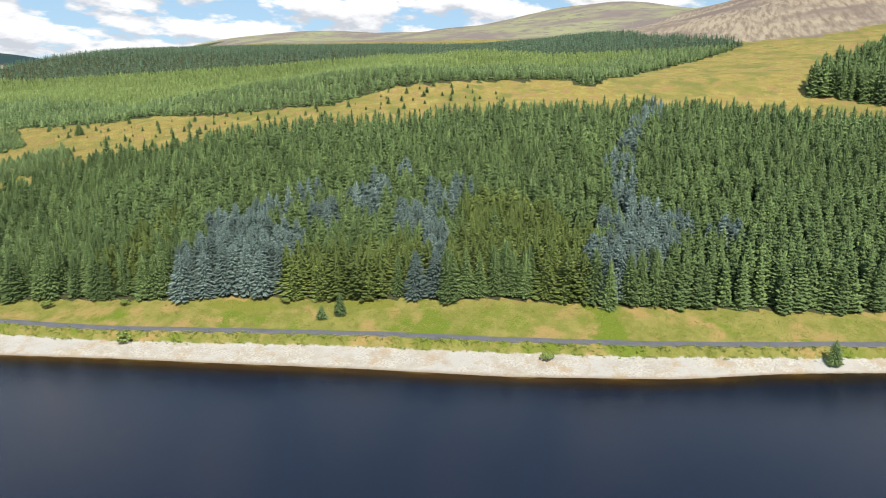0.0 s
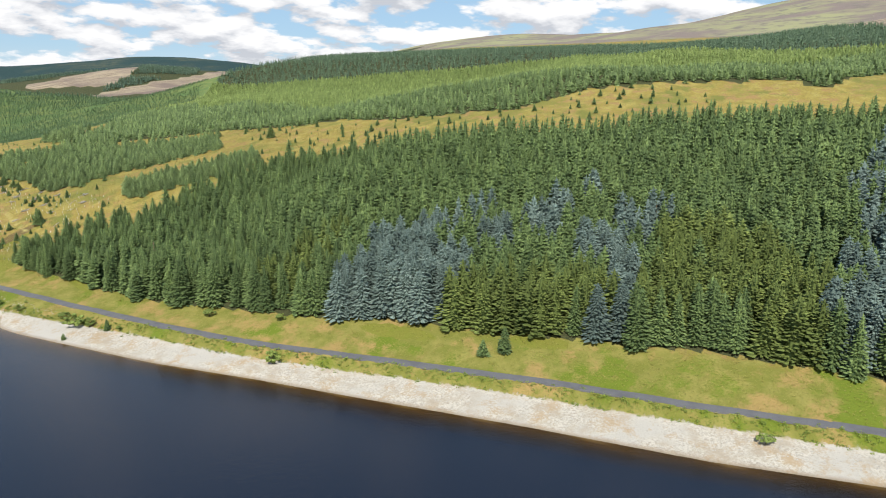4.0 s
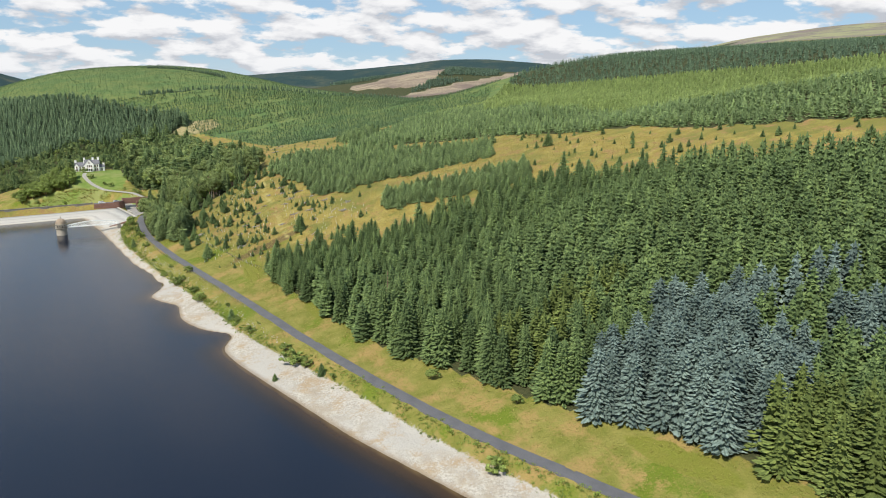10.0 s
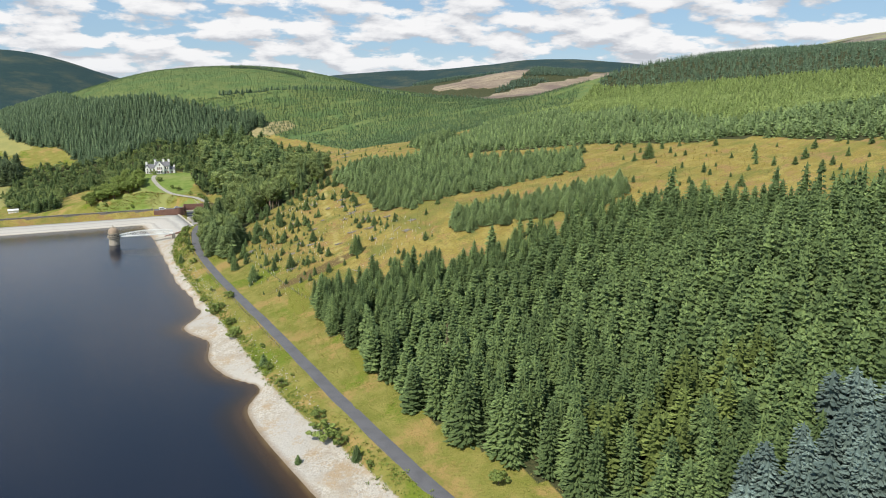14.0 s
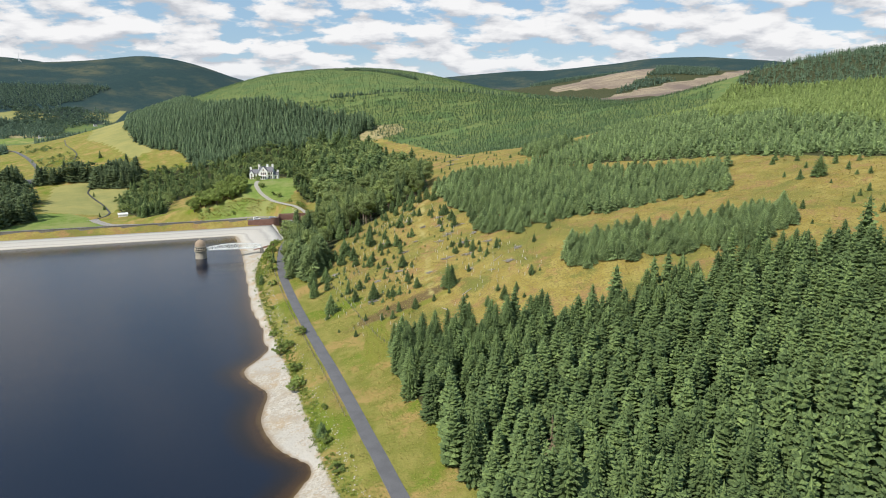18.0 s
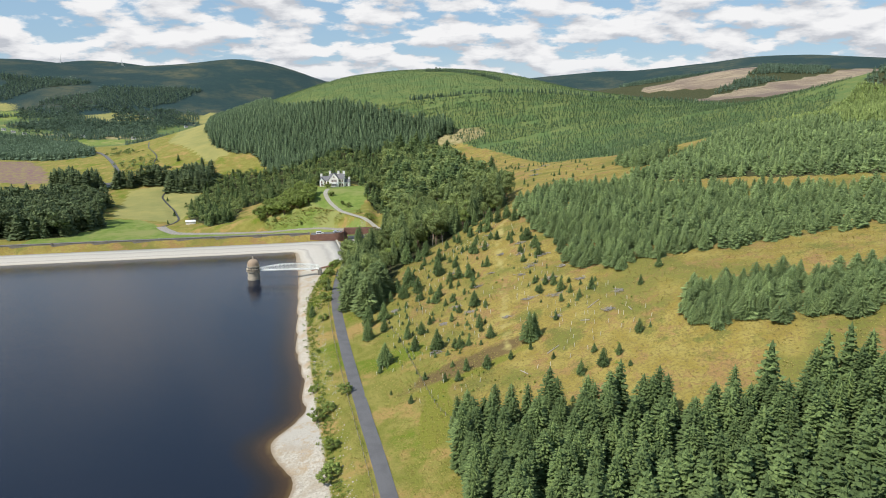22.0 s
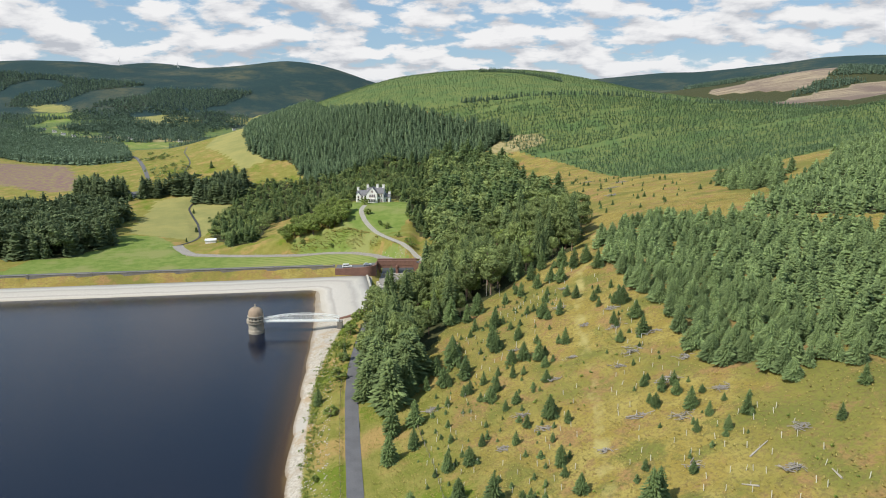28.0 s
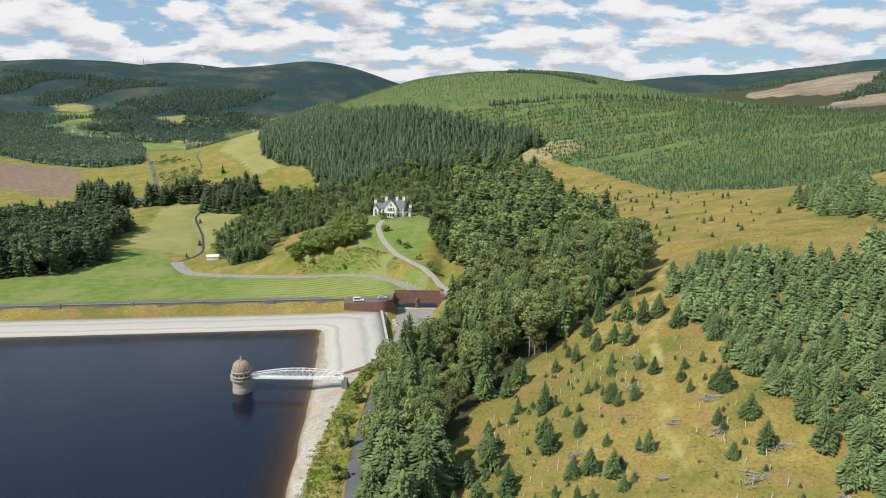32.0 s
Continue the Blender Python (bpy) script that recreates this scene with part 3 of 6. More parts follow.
# ---- ground ----
def mesh_object(name, verts, faces, mats, parent=None, smooth=False, normals=None):
    me = bpy.data.meshes.new(name)
    v, f = np.asarray(verts, np.float32), np.asarray(faces, np.int32)
    n = f.shape[1]
    me.vertices.add(len(v)), me.loops.add(f.size), me.polygons.add(len(f))
    me.vertices.foreach_set("co", v.ravel())
    me.loops.foreach_set("vertex_index", f.ravel())
    me.polygons.foreach_set("loop_start", np.arange(0, f.size, n, dtype=np.int32))
    me.polygons.foreach_set("use_smooth", np.full(len(f), smooth))
    me.update(calc_edges=True)
    for m in mats if isinstance(mats, (list, tuple)) else [mats]:
        me.materials.append(m)
    if normals is not None:
        at = me.attributes.new("custom_normal", "FLOAT_VECTOR", "POINT")
        at.data.foreach_set("vector", np.asarray(normals, np.float32).ravel())
    ob = new(name, me)
    if parent is not None:
        ob.parent = parent
    return ob


def spread_axis(lo, a, b, hi, step, grow=1.09, most=90.0):
    """Positions that are close together from a to b and widen outwards."""
    out = list(np.arange(a, b + step / 2, step))
    for end, sign in ((hi, 1), (lo, -1)):
        p, s = out[-1] if sign > 0 else out[0], step
        while (p - end) * sign < 0:
            s = min(s * grow, most)
            p += sign * s
            out.append(p) if sign > 0 else out.insert(0, p)
    return np.array(out)


def grid_faces(nx, ny):
    i = (np.arange(ny - 1)[:, None] * nx + np.arange(nx - 1)).ravel()
    return np.stack([i, i + 1, i + 1 + nx, i + nx], 1)


def build_ground():
    gx = spread_axis(-4600, -150, 200, 4900, 2.5, 1.03)
    gy = spread_axis(-2600, -640, 300, 4900, 2.5, 1.03)
    x, y = np.meshgrid(gx, gy)
    z = height(x, y)
    ob = mesh_object("ground", np.stack([x, y, z], -1).reshape(-1, 3), grid_faces(len(gx), len(gy)), GROUND, smooth=True)
    xs, xr = line(SHORE, y), line(ROAD, y)
    d, s = (x - xs) * 0.95, (x - xr) * 0.95
    v = y - dam_y(x)
    wide = 5.5 + 6.5 * ramp(y, -330, -250)
    r = np.hypot(x, y)
    one = np.ones_like(x)
    lake = (d < 0) & (v < 0)
    beach = np.clip(0.5 + (-wide * 0.95 - 0.8 - s) / 4.0, 0, 1) * np.clip(0.5 + (9.0 - v) / 3.0, 0, 1)
    beach = np.where((x > 40) & (v > -45), 0, beach)
    lush = np.clip(0.9 - np.maximum(s - 14, 0) / 28, 0, 0.9) * (v < 14)
    wood = np.zeros_like(x)
    for p in (FOREST, UPPER, WOOD, HILLWOOD, LEFTWOOD):
        wood = np.maximum(wood, inside(p, x, y) * 1.0)
    wood = np.maximum(wood, inside(PLANTED, x, y) * 0.42)
    rows_ = inside(ROWS, x, y) * 1.0
    for p in FARWOODS:
        lush = np.maximum(lush, inside(p, x, y) * 0.9)
    lush = np.maximum(lush, rows_ * 1.0)
    field = np.maximum(inside(VALLEY_GREEN, x, y) * 1.0, inside(LAWN, x, y) * 0.9)
    lush = np.where((v > 20) & (x < 75) & (y < 1500), np.maximum(lush, 0.58), lush)
    lush = np.where((v > 7) & (v < 15) & (x < 45), 0.2, lush)
    lush = np.maximum(lush, bump(x, y, 12, 200, 52, 15, 0.9, -0.45, 4))
    field = np.maximum(field, bump(x, y, 12, 198, 52, 13, 0.62, -0.45, 4))
    heather = inside(HEATHER, x, y) * 1.0
    rust = bump(x, y, 92, -160, 20, 4.5, 0.85, 0.25)
    # moor: distant hills, drawn in the colour that has cloud shade mixed in
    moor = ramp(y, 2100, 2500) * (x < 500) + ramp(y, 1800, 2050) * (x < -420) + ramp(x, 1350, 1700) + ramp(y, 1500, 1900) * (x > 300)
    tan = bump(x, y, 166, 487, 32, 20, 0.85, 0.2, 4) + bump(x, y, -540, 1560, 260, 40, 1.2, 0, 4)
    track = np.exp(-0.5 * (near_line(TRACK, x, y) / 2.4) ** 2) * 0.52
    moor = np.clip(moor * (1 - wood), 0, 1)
    tan = np.maximum(tan, 0)
    wood = np.where(tan > 0.6, 0, wood)
    moss = bump(x, y, 80, -186, 4, 13, 1.2, -0.15, 4) + bump(x, y, 124, -407, 3, 13, 1.2, 0.3, 4) + bump(x, y, 143, -452, 3, 9, 1.2, 0.35, 4) + bump(x, y, 88, -245, 2.5, 26, 0.8, -0.1, 4) + bump(x, y, 92, -166, 22, 3, 0.7, 0.25)
    wood = np.maximum(wood, ((y > 1250) & (y < 2050) & (x < -380) & ~inside([(-895, 1986), (-788, 2024), (-745, 1865), (-812, 1828)], x, y)) * 0.62)
    planted = np.maximum(rows_, ((y > 1250) & (x < -380)) * 0.75)
    for p in FARWOODS:
        planted = np.maximum(planted, inside(p, x, y) * 1.0)
    planted = np.where(inside([(-895, 1986), (-788, 2024), (-745, 1865), (-812, 1828)], x, y) | inside([(-615, 2098), (-496, 2134), (-519, 1973), (-571, 1973)], x, y), 0, planted)
    heath = ramp(x, 1400, 1600) * (y < 1500)
    brash = np.maximum.reduce([inside(p, x, y) * 1.0 for p in BRASHED])
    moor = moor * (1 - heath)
    planted = np.where(near_line([(470, 255), (620, 410), (760, 500), (1000, 640)], x, y) < 50, 1.0, planted)
    planted = np.where((x > 560) & (x < 1400) & (y > 420) & (y < 1500), 1.0, planted)
    vale = ramp(y, 1150, 1300) * (1 - ramp(y, 2080, 2250)) * (x < -330) * (x > -1700)
    hay = np.maximum.reduce([inside(p, x, y) * 1.0 for p in HAYFIELDS]) + vale * np.clip(waves(x, y, 75, 21) * 1.6 - 0.6, 0, 1)
    wood = wood * (1 - vale)
    field = np.maximum(field, vale * np.clip(waves(x, y, 110, 22), 0, 0.7))
    back = ramp(y, 950, 1050) * (y < 2300) * (x > 500) * (x < 1900)
    wood = np.maximum(wood, back) * (1 - brash)
    mown = inside(VALLEY_GREEN, x, y) * ramp(x, -90, -20) * ramp(x, 40, 28)
    zones = (("zone_a", beach, lush, wood), ("zone_b", field, heather, tan), ("zone_c", moor, track, moss), ("zone_d", rust, planted, mown), ("zone_e", heath, brash, hay))
    for name, *cols in zones:
        at = ob.data.attributes.new(name, "FLOAT_COLOR", "POINT")
        at.data.foreach_set("color", np.stack([np.clip(c, 0, 1) for c in cols] + [one], -1).astype(np.float32).ravel())
    tagged(ob, "rolling Scottish hillside of grass, shore stones and moor", "ground", kind="structure")


def build_water():
    gx = spread_axis(-1400, -40, 70, 700, 3.0, 1.15, 60)
    gy = spread_axis(-1500, -640, 76, 80, 3.0, 1.15, 60)
    x, y = np.meshgrid(gx, gy)
    ob = mesh_object("water", np.stack([x, y, 0 * x], -1).reshape(-1, 3), grid_faces(len(gx), len(gy)), WATER, smooth=True)
    at = ob.data.attributes.new("depth", "FLOAT", "POINT")
    at.data.foreach_set("value", np.clip(-height(x, y) / 6.0, 0, 1).astype(np.float32).ravel())
    tagged(ob, "dark peaty reservoir water with small ripples", "water", kind="structure")


def ribbon(name, pts, width, lift, mat, label, category, step=3.0, thick=0.5):
    """A road laid on the ground along a plan line."""
    p = np.array(pts, float)
    seg = np.r_[0, np.cumsum(np.hypot(*np.diff(p, axis=0).T))]
    t = np.arange(0, seg[-1], step)
    x, y = np.interp(t, seg, p[:, 0]), np.interp(t, seg, p[:, 1])
    for _ in range(2):
        x, y = [np.r_[q[0], np.convolve(np.pad(q, 2, "edge"), np.ones(5) / 5, "valid")[1:-1], q[-1]] for q in (x, y)]
    dx, dy = np.gradient(x), np.gradient(y)
    n = np.hypot(dx, dy)
    ox, oy = -dy / n * width / 2, dx / n * width / 2
    z = np.maximum.reduce([height(x + ox * k, y + oy * k) for k in (-1, 0, 1)]) + lift if thick < 1 else height(x, y) + lift
    z = np.convolve(np.pad(z, 3, "edge"), np.ones(7) / 7, "valid")
    rows = [np.stack([x + ox * k, y + oy * k, z + h], 1) for k, h in ((1.06, -thick), (1, 0), (0, 0.05), (-1, 0), (-1.06, -thick))]
    v = np.stack(rows, 1).reshape(-1, 3)
    ob = mesh_object(name, v, grid_faces(5, len(x)), mat, smooth=False)
    return tagged(ob, label, category, kind="structure")


build_ground()
build_water()
ys = np.arange(-900.0, 14.0, 2.0)
ribbon("road", np.stack([line(ROAD, ys), ys], 1), 3.9, 0.10, ASPHALT, "narrow grey asphalt road along the shore", "road", 2.0)


# ---- trees ----
RNG = np.random.default_rng(7)


def conifer(seed, tiers, arms, radius=0.17, sprays=3, shape=0.8, low=0.03, droop=0.6, wild=0.16):
    """A conifer of height 1: uneven tiers of boughs, each bough a fan of small ridged sprays. Returns vertices and triangles."""
    r = np.random.default_rng(seed)
    V, F = [], []
    step = (0.96 - low) / tiers
    p1, p2 = r.uniform(0, 6.28, 2)
    for w in range(tiers):
        f = low + step * (w + r.uniform(-0.15, 0.15))
        rad = radius * max(1 - f, 0.02) ** shape + 0.012
        n = max(4, int(round(arms * (0.6 + 0.4 * (1 - f)))))
        turn = r.uniform(0, 6.28)
        for k in range(n):
            a = turn + 6.2832 * (k + r.uniform(-0.35, 0.35)) / n
            out = rad * r.uniform(0.74, 1.2) * (1 + wild * math.sin(2 * a + p1 + 5 * f) + 0.6 * wild * math.sin(3 * a + p2 - 9 * f))
            fz = f + step * r.uniform(-0.45, 0.45)
            for q in range(sprays):
                g = 1.0 if sprays == 1 else (q + r.uniform(0.35, 1.0)) / sprays
                side = 0.0 if q == sprays - 1 else (1 if q % 2 else -1) * r.uniform(0.25, 0.75)
                ell = out * (0.9 if sprays == 1 else 0.22 + 0.5 / sprays)
                r0 = max(out * g - ell, out * 0.08)
                c, s_ = math.cos(a + side), math.sin(a + side)
                half = ell * (r.uniform(0.34, 0.5) if sprays < 3 else r.uniform(0.26, 0.42))
                x0, y0 = r0 * math.cos(a), r0 * math.sin(a)
                z0, z1 = fz + droop * (out - r0), fz + droop * (out - r0 - ell) + step * r.uniform(-0.1, 0.35)
                m = r.uniform(0.5, 0.65)
                zm = z0 + (z1 - z0) * m - half * 0.35
                b = len(V)
                V.extend([(x0, y0, z0), (x0 + c * ell * m - s_ * half, y0 + s_ * ell * m + c * half, zm), (x0 + c * ell, y0 + s_ * ell, z1), (x0 + c * ell * m + s_ * half, y0 + s_ * ell * m - c * half, zm)])
                F.extend([[b, b + 2, b + 1], [b, b + 3, b + 2]])
    # the dense heart of the crown and the leader
    b, n = len(V), 5
    heart = radius * 0.28
    V.extend([(heart * math.cos(6.2832 * k / n), heart * math.sin(6.2832 * k / n), low) for k in range(n)] + [(0, 0, 0.93)])
    F.extend([[b + k, b + (k + 1) % n, b + n] for k in range(n)])
    b = len(V)
    V.extend([(-0.012, 0, 0.9), (0.012, -0.008, 0.9), (0, 0.012, 0.9), (0, 0, 0.995)])
    F.extend([[b, b + 1, b + 3], [b + 1, b + 2, b + 3], [b + 2, b, b + 3]])
    return combed(V, F)


def full_conifer(seed, tiers, arms, radius=0.2, fan=2, shape=0.6, droop=0.3, wild=0.12, low=0.02):
    """A full-skirted conifer of height 1: rings of roof-shaped boughs over a dense dark heart, closed to the ground."""
    r = np.random.default_rng(seed)
    V, F = [], []
    step = (0.97 - low) / tiers
    p1, p2 = r.uniform(0, 6.28, 2)
    for w in range(tiers):
        f = low + step * (w + r.uniform(-0.2, 0.2))
        rad = radius * max(1 - f, 0.015) ** shape + 0.006
        n = max(4, int(round(arms * (0.25 + 0.75 * rad / radius))))
        turn = r.uniform(0, 6.28)
        for k in range(n):
            a = turn + 6.2832 * (k + r.uniform(-0.3, 0.3)) / n
            out = rad * r.uniform(0.8, 1.14) * (1 + wild * math.sin(2 * a + p1 + 5 * f) + 0.6 * wild * math.sin(3 * a + p2 - 9 * f))
            fz = f + step * r.uniform(-0.4, 0.4)
            width = 6.2832 * out / n
            for q in range(fan):
                u = (q - (fan - 1) / 2) / max(fan - 1, 1)
                side = u * 4.2 / n + r.uniform(-0.1, 0.1)
                r0 = out * r.uniform(0.3, 0.5)
                ell = (out - r0) * (1 - 0.25 * abs(u)) * r.uniform(0.85, 1.15)
                c, s_ = math.cos(a + side), math.sin(a + side)
                half = width * (0.42 if fan > 1 else 0.62) / max(fan - 1, 1) * r.uniform(0.8, 1.2) + 0.08 * ell
                x0, y0 = r0 * math.cos(a), r0 * math.sin(a)
                z0, z1 = fz + droop * (out - r0), fz + step * r.uniform(-0.15, 0.3)
                m = r.uniform(0.55, 0.72)
                zm = z0 + (z1 - z0) * m - half * 0.6
                b = len(V)
                V.extend([(x0, y0, z0), (x0 + c * ell * m - s_ * half, y0 + s_ * ell * m + c * half, zm), (x0 + c * ell, y0 + s_ * ell, z1), (x0 + c * ell * m + s_ * half, y0 + s_ * ell * m - c * half, zm)])
                F.extend([[b, b + 2, b + 1], [b, b + 3, b + 2]])
    rings, n = (low, 0.3, 0.62, 0.9), 6
    b = len(V)
    for f in rings:
        h = 0.5 * radius * (1 - f) ** shape
        V.extend([(h * math.cos(6.2832 * k / n), h * math.sin(6.2832 * k / n), f) for k in range(n)])
    V.append((0, 0, 1.0))
    for i in range(len(rings) - 1):
        for k in range(n):
            p, q = b + i * n + k, b + i * n + (k + 1) % n
            F.extend([[p, q, q + n], [p, q + n, p + n]])
    e = b + (len(rings) - 1) * n
    F.extend([[e + k, e + (k + 1) % n, b + len(rings) * n] for k in range(n)])
    return combed(V, F)


def combed(V, F, centre=None, share=0.45):
    """Turns a crown's faces outwards and gives its sprays rounded normals that follow the crown as well as the spray."""
    V, F = np.asarray(V, float), np.asarray(F)
    if centre is None:
        rad = V * (1, 1, 0)
        rad = rad / (np.linalg.norm(rad, axis=1, keepdims=True) + 0.02)
        N = rad * 0.8 + (0, 0, 0.62)
    else:
        N = V - (0, 0, centre) + (0, 0, 0.08)
    N = N / (np.linalg.norm(N, axis=1, keepdims=True) + 1e-9)
    g = np.cross(V[F[:, 1]] - V[F[:, 0]], V[F[:, 2]] - V[F[:, 0]])
    g = g / (np.linalg.norm(g, axis=1, keepdims=True) + 1e-12)
    back = (g * N[F].mean(1)).sum(1) < 0
    F = np.where(back[:, None], F[:, ::-1], F)
    g = np.where(back[:, None], -g, g)
    own = np.zeros_like(V)
    for k in range(3):
        np.add.at(own, F[:, k], g)
    own = own / (np.linalg.norm(own, axis=1, keepdims=True) + 1e-9)
    N = N * share + own * (1 - share)
    return V, F, N / (np.linalg.norm(N, axis=1, keepdims=True) + 1e-9)


def leafy(seed, clumps, leaves, spread=(0.32, 0.32, 0.3), centre=0.65, size=0.06):
    """A crown of many small sprays gathered in uneven clumps, for a tree of height 1."""
    r = np.random.default_rng(seed)
    c = r.normal(0, 1, (clumps, 3))
    c = c / np.linalg.norm(c, axis=1, keepdims=True) * r.uniform(0.35, 1.0, (clumps, 1)) ** 0.6 * np.array(spread) + (0, 0, centre)
    rad = r.uniform(0.07, 0.15, clumps)
    V, F = [], []
    for k in range(clumps):
        d = r.normal(0, 1, (leaves, 3))
        d /= np.linalg.norm(d, axis=1, keepdims=True)
        p = c[k] + d * rad[k] * r.uniform(0.6, 1.05, (leaves, 1)) * (1, 1, 0.75)
        u = np.cross(d, r.normal(0, 1, (leaves, 3)))
        u /= np.linalg.norm(u, axis=1, keepdims=True) + 1e-9
        w = np.cross(d, u) * 0.8 + d * 0.35
        s = size * r.uniform(0.6, 1.3, (leaves, 1))
        q = np.stack([p - u * s, p - w * s * 0.6, p + u * s, p + w * s], 1)
        F.append((np.arange(leaves) * 4)[:, None] + np.array([0, 1, 2, 3]) + len(V) * leaves * 4)
        V.append(q.reshape(-1, 3))
    V, F = np.concatenate(V), np.concatenate(F)
    return combed(V, np.concatenate([F[:, [0, 1, 2]], F[:, [0, 2, 3]]]), centre, 0.55)


def trunk_mesh(seed, top=0.9, thick=0.012, limbs=0, base=0.35, spread=0.25):
    """A tapered trunk, with limbs for a leafy tree."""
    r = np.random.default_rng(seed)
    V, F = [], []

    def stick(a, b, ra, rb, n=6):
        a, b = np.array(a, float), np.array(b, float)
        d = (b - a) / np.linalg.norm(b - a)
        u = np.cross(d, (0.3, 0.9, 0.2)); u /= np.linalg.norm(u); w = np.cross(d, u)
        o = len(V)
        for p, rr in ((a, ra), (b, rb)):
            for k in range(n):
                V.append(p + rr * (math.cos(6.2832 * k / n) * u + math.sin(6.2832 * k / n) * w))
        for k in range(n):
            F.append([o + k, o + (k + 1) % n, o + n + (k + 1) % n]), F.append([o + k, o + n + (k + 1) % n, o + n + k])
    stick((0, 0, -0.03), (0.004, 0, top * 0.5), thick * 1.25, thick * 0.8)
    stick((0.004, 0, top * 0.5), (0, 0.004, top), thick * 0.8, thick * 0.15)
    for k in range(limbs):
        f, a = base + (top - base) * k / max(limbs, 1) * 0.8, k * 2.4 + r.uniform(-0.4, 0.4)
        stick((0, 0, f), (math.cos(a) * spread * (1.1 - f), math.sin(a) * spread * (1.1 - f), f + 0.12), thick * 0.45, thick * 0.12, 5)
    return np.array(V), np.array(F)


def forest_mass(name, x, y, h, templates, mat, label, seed=1, sink=0.0, wide=1.0, category="forest"):
    """Many trees in one mesh, for woods that nobody could count."""
    r = np.random.default_rng(seed)
    z = height(x, y) - sink
    pick = r.integers(0, len(templates), len(x))
    turn, fat, tint = r.uniform(0, 6.2832, len(x)), r.uniform(0.85, 1.25, len(x)) * wide, r.uniform(0, 1, len(x))
    VV, FF, TT, NN, base = [], [], [], [], 0
    for k, (tv, tf, tn) in enumerate(templates):
        m = np.where(pick == k)[0]
        if not len(m):
            continue
        c, s = np.cos(turn[m])[:, None], np.sin(turn[m])[:, None]
        hh, ff = h[m][:, None], (h[m] * fat[m])[:, None]
        vx = (tv[:, 0] * c - tv[:, 1] * s) * ff + x[m][:, None]
        vy = (tv[:, 0] * s + tv[:, 1] * c) * ff + y[m][:, None]
        vz = tv[:, 2] * hh + z[m][:, None]
        VV.append(np.stack([vx, vy, vz], -1).reshape(-1, 3))
        if tn is not None:
            NN.append(np.stack([tn[:, 0] * c - tn[:, 1] * s, tn[:, 0] * s + tn[:, 1] * c, np.broadcast_to(tn[:, 2], vz.shape)], -1).reshape(-1, 3))
        FF.append((tf[None] + (np.arange(len(m)) * len(tv))[:, None, None]).reshape(-1, 3) + base)
        TT.append(np.repeat(tint[m], len(tv)))
        base += len(m) * len(tv)
    if not VV:
        return None
    ob = mesh_object(name, np.concatenate(VV), np.concatenate(FF), mat, normals=np.concatenate(NN) if NN else None)
    at = ob.data.attributes.new("tint", "FLOAT", "POINT")
    at.data.foreach_set("value", np.concatenate(TT).astype(np.float32))
    return tagged(ob, label, category, kind="stuff")


def scatter(poly, step, seed):
    """Jittered planting positions in a plan outline."""
    r = np.random.default_rng(seed)
    p = np.array(poly, float)
    x, y = np.meshgrid(np.arange(p[:, 0].min(), p[:, 0].max(), step), np.arange(p[:, 1].min(), p[:, 1].max(), step))
    x[::2] += step / 2
    x, y = x.ravel() + r.uniform(-0.44, 0.44, x.size) * step, y.ravel() + r.uniform(-0.44, 0.44, x.size) * step
    k = inside(poly, x + r.normal(0, step * 0.35, x.size), y + r.normal(0, step * 0.35, x.size))
    return x[k], y[k]


def tree_thing(name, kind, crown, trunk, bark=BARK):
    """One tree of height 1 with its trunk and crown; copies are scaled."""
    ob = new(name)
    mesh_object("trunk", *trunk, bark, ob)
    mesh_object("crown", crown[0], crown[1], LEAF[kind], ob, normals=crown[2])
    return ob


def plant(protos, x, y, h, label, category, group, seed=1, wide=1.0, sink=0.0):
    r = np.random.default_rng(seed)
    z = height(x, y) - sink
    for k in range(len(x)):
        p = protos[int(r.integers(0, len(protos)))]
        s = float(h[k])
        w = s * float(r.uniform(0.85, 1.3)) * wide
        ob = copy_thing(p, Matrix.Identity(4))
        ob.matrix_basis = Matrix.LocRotScale((float(x[k]), float(y[k]), float(z[k])), Euler((0, 0, float(r.uniform(0, 6.28)))), (w, w, s))
        tagged(ob, label, category, group)


def retire(protos):
    """The patterns themselves leave the scene once the copies stand."""
    for p in protos:
        for o in (*p.children_recursive, p):
            bpy.data.objects.remove(o)


SPRUCE_FINE = [full_conifer(70 + k, 15, 13, 0.2, 2, 0.6) for k in range(6)]
SPRUCE_MASS = [full_conifer(10 + k, 10, 10, 0.2, 1, 0.6) for k in range(6)]
SPRUCE_FAR = [full_conifer(20 + k, 5, 8, 0.27, 1, 0.6) for k in range(4)]
SPRUCE_SPECK = [conifer(35 + k, 1, 5, 0.34, 1, 0.65) for k in range(3)]
SPRUCE_TINY = [conifer(30 + k, 2, 5, 0.29, 1, 0.62) for k in range(3)]
BUSHY_MASS = [full_conifer(40 + k, 10, 14, 0.37, 2, 0.66, wild=0.2) for k in range(5)]
PINE_MASS = [leafy(50 + k, 12, 34, (0.2, 0.2, 0.28), 0.64, 0.032) for k in range(4)]
LEAF_MASS = [leafy(60 + k, 12, 38, (0.30, 0.30, 0.3), 0.53, 0.032) for k in range(4)]

